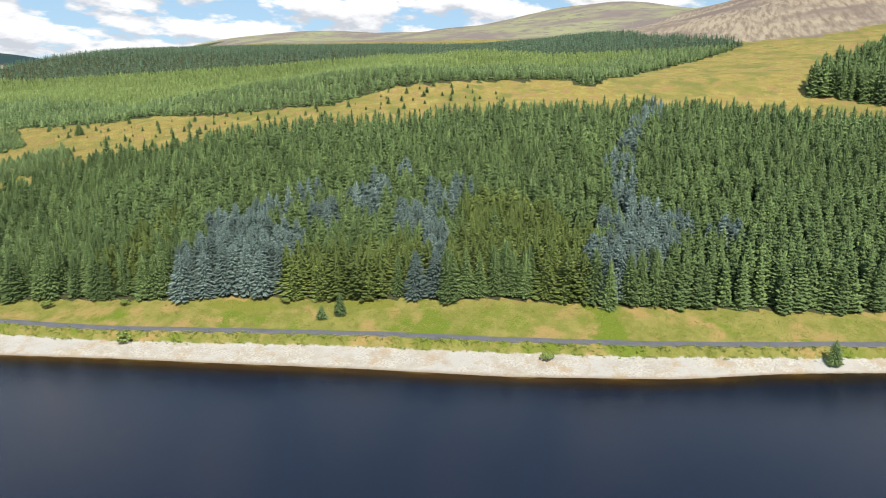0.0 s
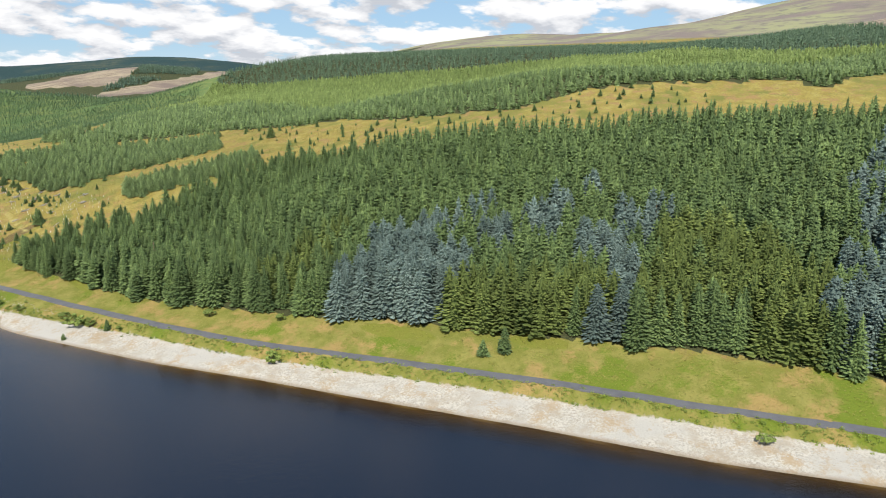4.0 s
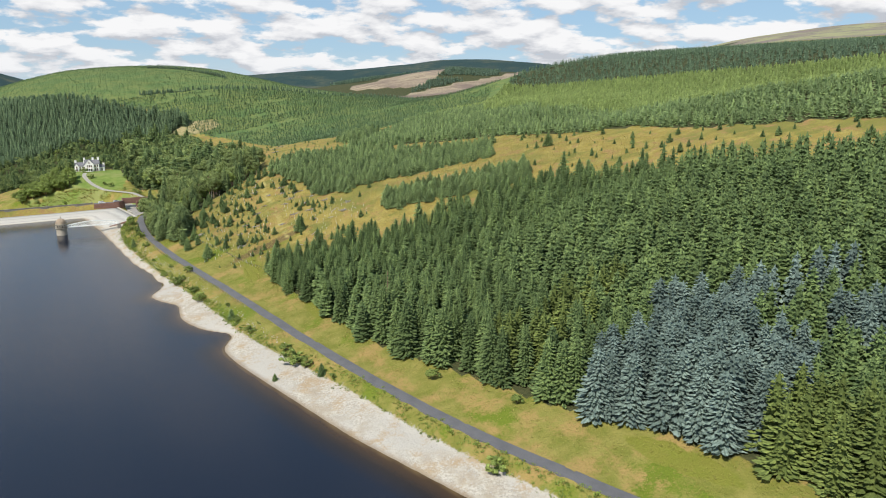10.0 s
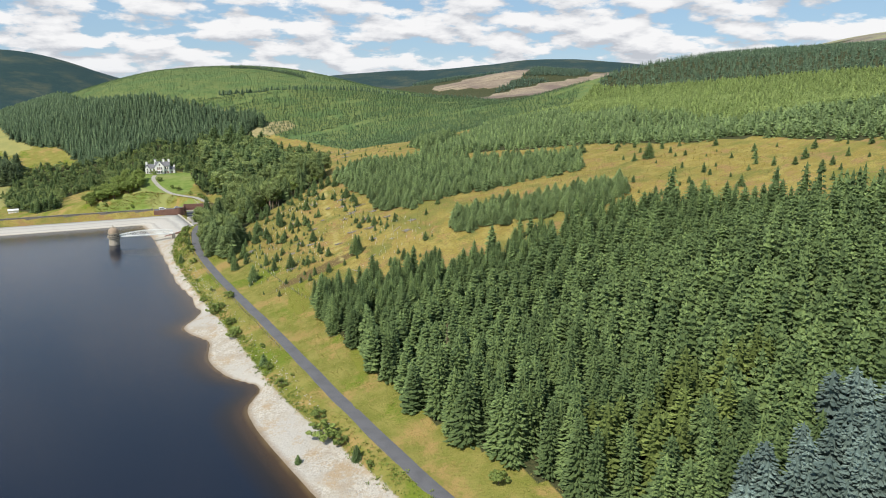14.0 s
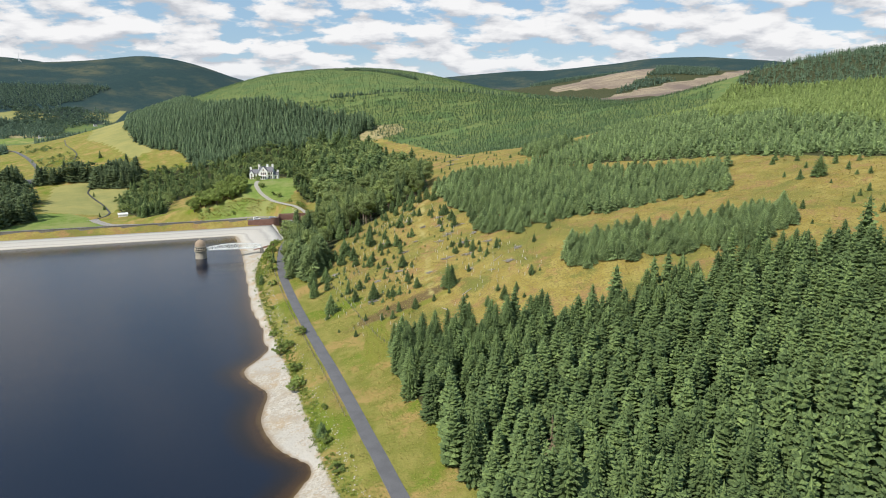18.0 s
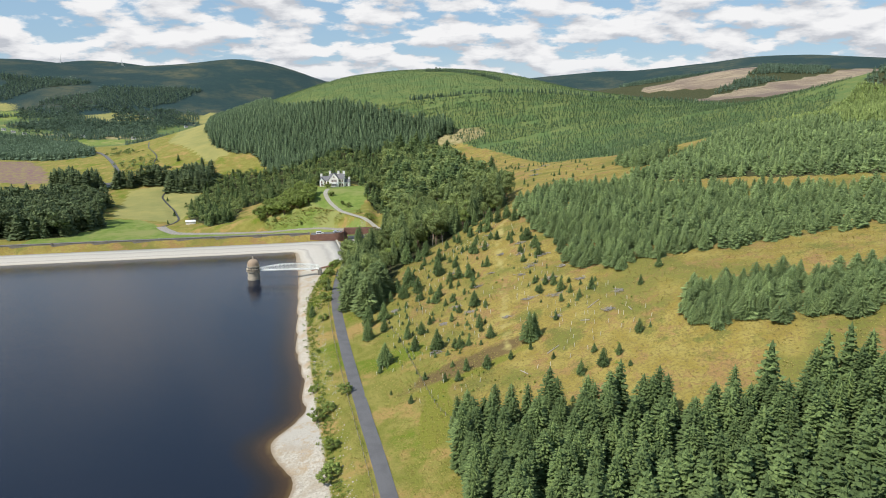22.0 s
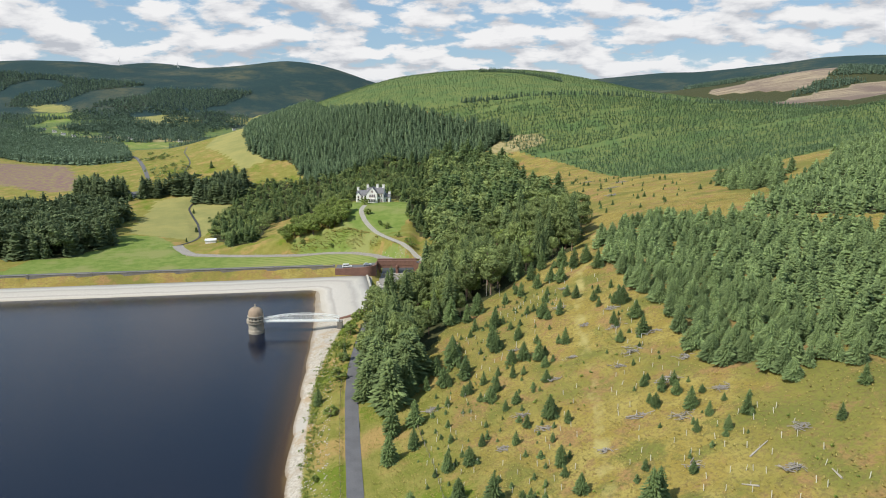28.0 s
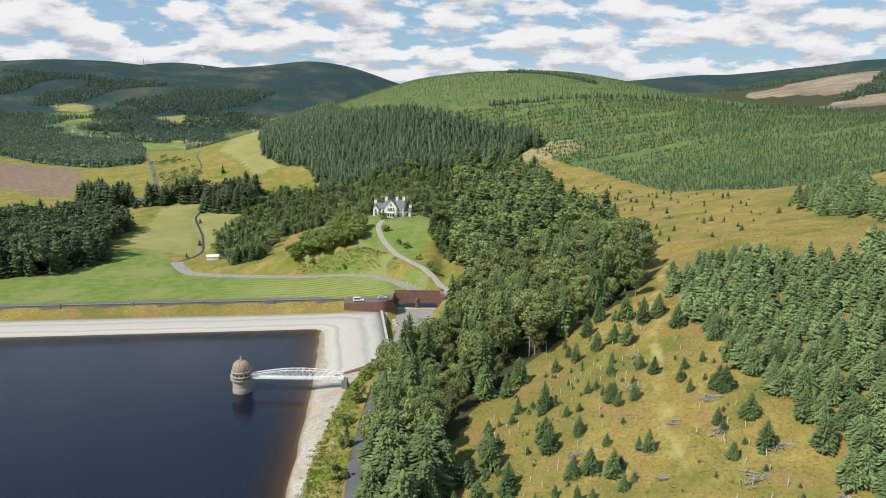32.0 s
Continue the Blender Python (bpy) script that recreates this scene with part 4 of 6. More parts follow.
# the tall forest: silver and light-green stands in front of dark spruce
SILVER = [(127, -382, 7.5), (122, -386, 6), (128, -397, 7), (134, -409, 7), (138, -386, 9), (146, -393, 11), (150, -408, 9), (138, -404, 10), (152, -380, 9), (165, -386, 7), (176, -390, 6), (188, -398, 5), (176, -414, 6),
          (190, -424, 7), (206, -426, 6), (226, -428, 5), (186, -452, 8), (206, -456, 9), (222, -462, 6), (178, -466, 6), (166, -470, 4), (156, -470, 3.5),
          (184, -536, 9), (202, -548, 12), (218, -556, 9), (222, -544, 9), (208, -530, 6), (236, -532, 6), (252, -530, 6), (268, -527, 7), (288, -527, 6), (308, -527, 6), (330, -529, 6), (351, -532, 6), (372, -534, 6), (218, -577, 6)]
LARCH = [(142, -424, 9), (148, -440, 12), (158, -456, 10), (166, -470, 12), (176, -484, 13), (184, -500, 14), (192, -516, 13), (205, -478, 13), (206, -498, 13), (178, -520, 10), (116, -348, 6), (124, -357, 7), (134, -352, 7), (148, -352, 6)]


def stand(circles, x, y):
    best = np.full(len(x), -9.0)
    for cx, cy, r in circles:
        best = np.maximum(best, r - np.hypot(x - cx, y - cy))
    return best


NORTH_END = [(83, -193), (94, -200), (110, -207), (121, -214), (133, -223), (146, -229), (165, -233), (195, -232), (222, -252), (240, -300), (96, -300), (89, -266), (86, -225)]
fx, fy = scatter(FOREST, 4.55, 3)
out_ = ~inside(NORTH_END, fx, fy)
fx, fy = fx[out_], fy[out_]
fr = np.random.default_rng(5)
fh = (fr.normal(18.6, 1.0, len(fx)) + 0.9 * waves(fx, fy, 25, 9) - 4.0 * ramp((fx - line(ROAD, fy)), 120, 260)) * (1 - 0.12 * ramp(fy, -300, -235))
fs = fx - line(ROAD, fy)
silver = stand(SILVER, fx, fy) + fr.normal(0, 0.4, len(fx)) > -0.6
larch = (stand(LARCH, fx, fy) + fr.normal(0, 1.5, len(fx)) > 0) & ~silver
rest = ~silver & ~larch
SPRUCES = [tree_thing("spruce_tree", "spruce", full_conifer(100 + k, 22, 18, 0.2, 4, 0.6, droop=0.22), trunk_mesh(k)) for k in range(8)]
SILVERS = [tree_thing("silver_fir", "silver", full_conifer(120 + k, 23, 19, 0.215, 4, 0.5, wild=0.08), trunk_mesh(k)) for k in range(5)]
LARCHES = [tree_thing("larch_tree", "larch", full_conifer(140 + k, 21, 15, 0.2, 4, 0.7, droop=0.1, wild=0.24), trunk_mesh(k)) for k in range(5)]


def split_stand(mask, count, protos, tall, name, kind, label, mass_label, templates, seed, wide=1.0):
    k = np.where(mask)[0]
    near = (fy[k] < -180) & (fy[k] > -560)
    order = np.argsort(np.where(near, fs[k], 999))
    first, others = k[order[:count]], k[order[count:]]
    plant(protos, fx[first], fy[first], fh[first] * tall, label, "tree", name, seed, wide)
    front = fs[others] < 150
    forest_mass(kind + "_forest", fx[others[front]], fy[others[front]], fh[others[front]] * tall, SPRUCE_FINE, MASS[kind], mass_label, seed, 0, wide)
    forest_mass(kind + "_upper_forest", fx[others[~front]], fy[others[~front]], fh[others[~front]] * tall, templates, MASS[kind], mass_label, seed + 50, 0, wide)


split_stand(rest, 140, SPRUCES, 1.0, "spruces along the forest edge", "spruce", "tall dark green spruce at the forest edge", "dense dark green spruce forest on the slope", SPRUCE_MASS, 11)
split_stand(silver, 160, SILVERS, 1.05, "silver firs in the forest", "silver", "blue-grey silver fir among dark spruces", "blue-grey silver firs running up the slope", SPRUCE_MASS, 12, 1.05)
split_stand(larch, 170, LARCHES, 1.0, "light green larches in the forest", "larch", "light yellow-green larch with open branches", "light green larches among spruces", SPRUCE_MASS, 13, 1.2)
ex, ey = scatter(NORTH_END, 4.3, 15)
order = np.argsort(-ey)
eh = np.random.default_rng(16).uniform(10.5, 14.5, len(ex))
plant(SPRUCES, ex[order[:160]], ey[order[:160]], eh[order[:160]], "younger dense spruce at the forest's end", "tree", "spruces at the forest's end", 17, 1.25)
forest_mass("spruce_edge_forest", ex[order[160:]], ey[order[160:]], eh[order[160:]], SPRUCE_FINE, MASS["spruce"], "dense younger spruces at the forest's end", 17, 0, 1.25)
retire(SPRUCES + SILVERS + LARCHES)

tx, ty = scatter([(452, -622), (490, -632), (540, -668), (600, -720), (600, -800), (430, -800), (440, -680)], 4.6, 18)
forest_mass("tall_stand", tx, ty, np.random.default_rng(19).uniform(15, 24, len(tx)), SPRUCE_MASS, MASS["spruce"], "taller dark spruces above the forest", 20, 0, 1.05)
# woods behind
ux, uy = scatter(UPPER, 4.8, 21)
us = ux - line(ROAD, uy)
uh = np.random.default_rng(6).normal(5.9, 0.6, len(ux))
close = us < np.interp(uy, [-400, -250, -120, 30, 150, 320], [560, 640, 760, 630, 545, 505])
pale = us + 40 * waves(ux, uy, 60, 2) + 25 * waves(ux, uy, 14, 4) > np.interp(uy, [-600, -480, -300, -40, 20, 200], [600, 500, 340, 350, 330, 270])
for m, kind, tmpl, nm in ((close & ~pale, "sitka", SPRUCE_FAR, "upper_forest"), (close & pale, "light", SPRUCE_FAR, "light_forest")):
    forest_mass(nm, ux[m], uy[m], uh[m], tmpl, MASS[kind], "light green conifer plantation on the upper slope", 22, 0, 1.5)
far = (~close) & (RNG.uniform(0, 1, len(ux)) < 0.42)
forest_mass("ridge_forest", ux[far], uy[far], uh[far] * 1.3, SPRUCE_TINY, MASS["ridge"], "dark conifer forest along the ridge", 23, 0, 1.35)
px, py = scatter(PLANTED, 4.0, 31)
ph = np.random.default_rng(8).uniform(4.6, 7.6, len(px))
PLANTS = [tree_thing("plantation_conifer", "sitka", full_conifer(200 + k, 19, 23, 0.37, 5, 0.64, wild=0.18), trunk_mesh(k, thick=0.018)) for k in range(6)]
order = np.argsort(py * 0.4 + px)
plant(PLANTS, px[order[:130]], py[order[:130]], ph[order[:130]], "bushy green young conifer in the plantation", "tree", "young conifers in the plantation", 32)
forest_mass("plantation", px[order[130:]], py[order[130:]], ph[order[130:]], BUSHY_MASS, MASS["sitka"], "dense plantation of bushy young conifers", 33)
cx, cy = scatter(CLUMP, 3.2, 34)
plant(PLANTS, cx, cy, np.random.default_rng(9).uniform(4.5, 8, len(cx)), "dark green conifer in a small clump", "tree", "conifers in the clump", 35)
qx, qy = scatter([(232, 117), (224, 78), (231, 44), (265, 101), (284, 166)], 4.6, 36)
forest_mass("slope_clump", qx, qy, np.random.default_rng(37).uniform(5, 10, len(qx)), BUSHY_MASS, MASS["sitka"], "clump of bushy conifers on the open slope", 38)
hx, hy = scatter(HILLWOOD, 5.2, 41)
hh = np.random.default_rng(10).normal(10.5, 0.9, len(hx))
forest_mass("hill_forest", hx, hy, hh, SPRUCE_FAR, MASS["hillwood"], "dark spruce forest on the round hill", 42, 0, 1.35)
rx, ry = scatter(ROWS, 3.1, 43)
line_y = np.interp(rx, [p[0] for p in TREELINE], [p[1] for p in TREELINE])
lane = (ry - 0.09 * rx + 5 * waves(rx, ry, 90, 3)) / 9.5
gap = (np.abs(lane - np.round(lane)) < np.where(ry < 430 + 0.12 * rx, 0.26, 0.36)) & ((np.abs(lane / 5 - np.round(lane / 5)) > 0.05) | (waves(rx, ry, 40, 5) > -0.2))
near_rows = (ry < line_y - 6) & gap
forest_mass("hill_plantation", rx[near_rows], ry[near_rows], np.random.default_rng(11).uniform(2.0, 4.2, near_rows.sum()), SPRUCE_TINY, MASS["rows"], "rows of young conifers on the hillside", 44, 0, 1.6)
top = (ry > line_y + 4) & (ry < 1150) & (height(rx, ry) > 40) & (RNG.uniform(0, 1, len(rx)) < 0.45)
forest_mass("hilltop_plantation", rx[top], ry[top], np.random.default_rng(12).uniform(1.2, 2.6, top.sum()), SPRUCE_SPECK, MASS["hilltop"], "light green young conifers covering the round hill", 45, 0, 1.7)
for nm, pts, seed in (("hill_treeline", TREELINE, 46), ("hilltop_treeline", TOPLINE, 47)):
    p, r = np.array(pts, float), np.random.default_rng(seed)
    t = np.arange(0, len(p) - 1, 0.028)
    tx, ty = np.interp(t, np.arange(len(p)), p[:, 0]) + r.normal(0, 1.5, len(t)), np.interp(t, np.arange(len(p)), p[:, 1]) + r.normal(0, 2.0, len(t))
    forest_mass(nm, tx, ty, r.uniform(3.5, 7.5, len(t)), SPRUCE_FAR, MASS["ridge"], "dark line of older conifers across the hill", seed)
bx_, by_ = scatter([(118, 545), (148, 518), (160, 500), (146, 490), (128, 498), (112, 525)], 4.8, 48)
forest_mass("hill_block", bx_, by_, np.random.default_rng(49).uniform(15, 20, len(bx_)), SPRUCE_MASS, MASS["hillwood"], "block of tall dark spruces beside felled ground", 49)
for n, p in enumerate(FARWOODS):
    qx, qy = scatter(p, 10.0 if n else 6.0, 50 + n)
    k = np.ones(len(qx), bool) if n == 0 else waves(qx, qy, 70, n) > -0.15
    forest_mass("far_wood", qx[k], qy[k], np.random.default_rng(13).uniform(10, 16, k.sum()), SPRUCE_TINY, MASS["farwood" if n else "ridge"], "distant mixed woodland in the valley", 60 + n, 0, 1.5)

# mixed wood by the dam and the wood across the valley
wx, wy = scatter(WOOD, 6.2, 71)
wr = np.random.default_rng(14)
keep = (near_line(DRIVE, wx, wy) > 6) & ((np.abs(wx - line(ROAD, wy)) > 3.2) | (wy > 14)) & ~((wx < 66) & (wy > 18) & (wy < 100)) & ~((wx < 54) & (wy > -8) & (wy < 60))
wx, wy = wx[keep], wy[keep]
wh = wr.uniform(9, 20, len(wx)) * (0.8 + 0.2 * ramp(wy, -20, 60)) * np.where(wx < line(ROAD, wy), 0.45, 1.0)
sort = wr.uniform(0, 1, len(wx))
east = (wx > 62) & (wy < 110) & (wy > -30)
is_pine, is_leaf = sort < np.where(east, 0.5, 0.42), (sort >= np.where(east, 0.5, 0.42)) & (sort < np.where(east, 0.66, 0.58))
is_fir = ~is_pine & ~is_leaf
near = wy < 110
PINES = [tree_thing("pine_tree", "pine", leafy(300 + k, 30, 120, (0.22, 0.22, 0.28), 0.66, 0.021), trunk_mesh(k, 0.9, 0.015, 8, 0.42, 0.22), WARM_BARK) for k in range(6)]
LEAFS = [tree_thing("broadleaf_tree", "leaf", leafy(320 + k, 30, 130, (0.30, 0.30, 0.33), 0.52, 0.022), trunk_mesh(k, 0.8, 0.02, 7, 0.25, 0.3)) for k in range(5)]
FIRS = [tree_thing("fir_tree", "fir", full_conifer(340 + k, 25, 20, 0.2, 5, 0.66, droop=0.5, wild=0.25), trunk_mesh(k)) for k in range(5)]
for m, protos, nm, lab, kind, tmpl in ((is_pine, PINES, "pines by the dam", "tall Scots pine with a bare lower trunk", "pine", PINE_MASS),
                                       (is_leaf, LEAFS, "broadleaf trees by the dam", "rounded green broadleaf tree in the mixed wood", "leaf", LEAF_MASS),
                                       (is_fir, FIRS, "firs by the dam", "dark green fir in the mixed wood", "spruce", SPRUCE_FINE)):
    a, b = m & near, m & ~near
    wh_ = wh * (0.72 if nm.startswith("broad") else 1.2 if nm.startswith("firs") else 1.05)
    plant(protos, wx[a], wy[a], wh_[a], lab, "tree", nm, 72)
    forest_mass(nm.split()[0] + "_wood", wx[b], wy[b], wh_[b] * 1.2, tmpl, MASS[kind], "dark mixed woodland round the white house", 73, 0, 1.5)
BROADS = [tree_thing("fir_tree", "fir", full_conifer(360 + k, 20, 22, 0.3, 4, 0.42, droop=0.3, wild=0.2), trunk_mesh(k)) for k in range(4)]
fx_, fy_ = scatter([(51.5, -62), (53, -78), (58, -90), (66, -86), (73, -64), (68, -46), (52, -42)], 5.4, 374)
plant(BROADS, fx_, fy_, np.random.default_rng(375).uniform(10.5, 16, len(fx_)), "broad full-skirted dark green conifer beside the road", "tree", "conifers at the wood's front", 376)
retire(PINES + LEAFS + FIRS + PLANTS + BROADS)
lx, ly = scatter(LEFTWOOD, 7.5, 75)
lr = np.random.default_rng(15)
lh, lk = lr.uniform(16, 27, len(lx)), lr.uniform(0, 1, len(lx)) < 0.5
forest_mass("valley_pine_wood", lx[lk], ly[lk], lh[lk], PINE_MASS, MASS["dark"], "dark pine wood on the valley floor", 76, 0, 1.25)
forest_mass("valley_fir_wood", lx[~lk], ly[~lk], lh[~lk], SPRUCE_MASS, MASS["dark"], "dark firs in the valley wood", 77, 0, 1.35)
COTTAGE_WOODS = [[(-315, 470), (-292, 462), (-262, 452), (-250, 462), (-258, 486), (-300, 492)], [(-236, 345), (-204, 350), (-206, 372), (-240, 370)], [(-240, 466), (-217, 463), (-217, 480), (-240, 482)],
                 [(-217, 474), (-176, 465), (-168, 476), (-200, 492)], [(-172, 440), (-130, 430), (-128, 480), (-150, 500), (-166, 480)]]
for n, p in enumerate(COTTAGE_WOODS):
    qx, qy = scatter(p, 6.0, 78 + n)
    forest_mass("cottage_trees", qx, qy, np.random.default_rng(79 + n).uniform(15, 25, len(qx)), SPRUCE_MASS if n % 2 == 0 else SPRUCE_MASS + PINE_MASS, MASS["dark"], "tall dark conifers round the valley cottage", 80 + n, 0, 1.75)
SCRUBS = [[(-369, 802), (-259, 644), (-220, 571), (-203, 490), (-230, 494), (-288, 613)], [(-1110, 1585), (-974, 1782), (-825, 1490), (-1000, 1522)], [(-880, 1560), (-700, 1490), (-520, 1500), (-430, 1560), (-560, 1640), (-760, 1600)],
          [(-899, 1634), (-783, 1723), (-600, 1700), (-527, 1969), (-626, 2136), (-815, 2125), (-952, 2121), (-1110, 2068)]]
VILLAGE_FIELD = [(-895, 1986), (-788, 2024), (-745, 1865), (-812, 1828)]
for n, p in enumerate(SCRUBS):
    qx, qy = scatter(p, (7.0, 17.0, 14.0, 12.0)[n], 180 + n)
    k = ~inside(VILLAGE_FIELD, qx, qy) & (waves(qx, qy, (22, 60, 45, 70)[n], 3 + n) > (0.0, 0.0, -0.05, -0.55)[n])
    forest_mass("valley_trees", qx[k], qy[k], np.random.default_rng(190 + n).uniform(*((2.5, 7), (9, 16), (9, 16), (11, 18))[n], k.sum()), [leafy(195 + m, 5, 9, (0.34, 0.34, 0.3), 0.5, 0.12) for m in range(3)] + (SPRUCE_TINY if n else []), MASS["farwood" if n else "pine"], "dark trees and scrub along the valley", 196 + n, 0, 1.2)



# ---- helpers for built things ----
def part(name, bm, mat, parent, label=""):
    me = bpy.data.meshes.new(name)
    bm.to_mesh(me)
    bm.free()
    me.materials.append(mat)
    ob = new(name, me)
    ob.parent = parent
    if label:
        ob["label"] = label
    return ob


def box(bm, lo, hi, bevel=0.0):
    g = bmesh.ops.create_cube(bm, size=1)
    c, d = (Vector(lo) + Vector(hi)) / 2, Vector(hi) - Vector(lo)
    for v in g["verts"]:
        v.co = Vector((v.co.x * d.x, v.co.y * d.y, v.co.z * d.z)) + c
    if bevel:
        bmesh.ops.bevel(bm, geom=list({e for v in g["verts"] for e in v.link_edges}), offset=bevel, segments=1, affect="EDGES")
    return bm


def boxed(*args):
    return box(bmesh.new(), *args)


def rod(a, b, r, n=6, r2=None, bm=None):
    bm = bm or bmesh.new()
    a, b = Vector(a), Vector(b)
    m = Matrix.Translation((a + b) / 2) @ (b - a).to_track_quat("Z", "Y").to_matrix().to_4x4()
    bmesh.ops.create_cone(bm, cap_ends=True, segments=n, radius1=r, radius2=r if r2 is None else r2, depth=(b - a).length, matrix=m)
    return bm


def turned(profile, n=24, bm=None):
    """A solid turned round the z axis from (radius, height) pairs."""
    bm = bm or bmesh.new()
    rings = [[bm.verts.new((r * math.cos(6.28319 * k / n), r * math.sin(6.28319 * k / n), z)) for k in range(n)] for r, z in profile]
    for a, b in zip(rings[:-1], rings[1:]):
        for k in range(n):
            bm.faces.new((a[k], a[(k + 1) % n], b[(k + 1) % n], b[k]))
    bm.faces.new(rings[-1]), bm.faces.new(rings[0][::-1])
    return bm


def gable_roof(bm, x0, x1, y0, y1, z, rise, over=0.35, along="x", thick=0.18):
    """A pitched roof of two slabs with its ridge along x or y."""
    def pt(u, v, w):
        return bm.verts.new((u, v, w) if along == "x" else (v, u, w))
    a0, a1, b0, b1 = (x0, x1, y0, y1) if along == "x" else (y0, y1, x0, x1)
    mid, slope = (b0 + b1) / 2, rise / ((b1 - b0) / 2)
    for e, s in ((b0 - over, -1), (b1 + over, 1)):
        low = z - over * slope
        q = [pt(u, v, w + t) for t in (0, thick) for u, v, w in ((a0 - over, e, low), (a1 + over, e, low), (a1 + over, mid, z + rise), (a0 - over, mid, z + rise))]
        for f in ((0, 1, 2, 3), (7, 6, 5, 4), (0, 4, 5, 1), (1, 5, 6, 2), (2, 6, 7, 3), (3, 7, 4, 0)):
            bm.faces.new([q[i] for i in f])
    bmesh.ops.recalc_face_normals(bm, faces=bm.faces)
    return bm


def gable_block(bm, x0, x1, y0, y1, z0, z, rise, along="x"):
    """Walls with gable ends."""
    P = [(x0, y0), (x1, y0), (x1, y1), (x0, y1)]
    lo, hi = [bm.verts.new((*p, z0)) for p in P], [bm.verts.new((*p, z)) for p in P]
    if along == "x":
        r0, r1 = bm.verts.new((x0, (y0 + y1) / 2, z + rise)), bm.verts.new((x1, (y0 + y1) / 2, z + rise))
        tops = [(hi[0], hi[1], r1, r0), (hi[2], hi[3], r0, r1)]
        ends = [(lo[1], lo[2], hi[2], r1, hi[1]), (lo[3], lo[0], hi[0], r0, hi[3])]
        sides = [(lo[0], lo[1], hi[1], hi[0]), (lo[2], lo[3], hi[3], hi[2])]
    else:
        r0, r1 = bm.verts.new(((x0 + x1) / 2, y0, z + rise)), bm.verts.new(((x0 + x1) / 2, y1, z + rise))
        tops = [(hi[1], hi[2], r1, r0), (hi[3], hi[0], r0, r1)]
        ends = [(lo[0], lo[1], hi[1], r0, hi[0]), (lo[2], lo[3], hi[3], r1, hi[2])]
        sides = [(lo[1], lo[2], hi[2], hi[1]), (lo[3], lo[0], hi[0], hi[3])]
    for f in (*tops, *ends, *sides, tuple(lo[::-1])):
        bm.faces.new(f)
    return bm


def thing(name, x, y, z, turn=0.0, label="", category="", group="", kind=""):
    ob = new(name)
    ob.matrix_basis = pose(x, y, z, 0, 0, turn)
    return tagged(ob, label, category, group, kind)


# ---- the dam ----
DAM_TURN = math.degrees(math.atan(0.11))


def build_dam_wall():
    """The parapet along the crest, in bays between pilasters."""
    ob = thing("dam_parapet", 21, dam_y(21) + 15.6, 0, DAM_TURN, "long grey stone parapet wall along the dam crest", "wall", kind="structure")
    n, bay = 14, 30.0
    for k in range(n):
        x1, x0 = -k * bay - 0.5, -(k + 1) * bay + 0.5
        part("wall_bay", boxed((x0, -0.3, 4.6), (x1, 0.3, 8.35), 0.03), WALLSTONE, ob)
        part("coping", boxed((x0, -0.42, 8.35), (x1, 0.42, 8.6), 0.05), WALLSTONE, ob, "weathered coping stones")
        part("pilaster", boxed((x1, -0.55, 4.6), (x1 + 1.0, 0.55, 9.0), 0.06), WALLSTONE, ob)
    road_ = part("crest_road", boxed((-n * bay, 1.0, 6.9), (-6, 6.0, 7.75)), ASPHALT, ob, "narrow grey road behind the parapet")


def build_platform():
    """The stone-walled turning place at the end of the dam, with a rounded corner."""
    ob = thing("parking_platform", 22, 76.2, 0, 0, "red sandstone walled turning place at the dam's end", "platform", kind="structure")
    part("surface", boxed((0.2, 0.41, 4.0), (16.5, 8.6, 7.78)), ASPHALT, ob, "worn grey asphalt")
    part("surface", boxed((16.5, 4.2, 2.0), (21, 13.0, 7.785)), ASPHALT, ob, "worn grey asphalt")
    rnd = np.random.default_rng(31)
    for k in range(8):
        part("front_wall", boxed((2.0 * k, -0.4 + 0.01 * (k % 2), 3.6), (2.0 * k + 2.0, 0.4, 7.9 + 0.1 * k + float(rnd.uniform(-0.12, 0.12))), 0.05), REDSTONE, ob)
    bm = bmesh.new()
    ring = []
    for k in range(15):
        a = radians(-90 + 95 * k / 14)
        ring.append([bm.verts.new((16.0 + math.cos(a) * r, 4.6 + math.sin(a) * r, z)) for r, z in ((5.0, 0.5), (5.0, 8.9), (4.2, 8.9), (4.2, 0.5))])
    for p, q in zip(ring[:-1], ring[1:]):
        for i in range(4):
            bm.faces.new((p[i], q[i], q[(i + 1) % 4], p[(i + 1) % 4]))
    bm.faces.new(ring[0]), bm.faces.new(ring[-1][::-1])
    bmesh.ops.recalc_face_normals(bm, faces=bm.faces)
    part("corner_wall", bm, REDSTONE, ob, "rounded sandstone corner wall")
    part("side_wall", boxed((20.25, 4.9, 0.5), (20.98, 11.5, 8.88), 0.05), REDSTONE, ob)
    part("corner_fill", turned([(4.25, 0.6), (4.25, 7.77)], 24), ASPHALT, ob).location = (16, 4.6, 0)


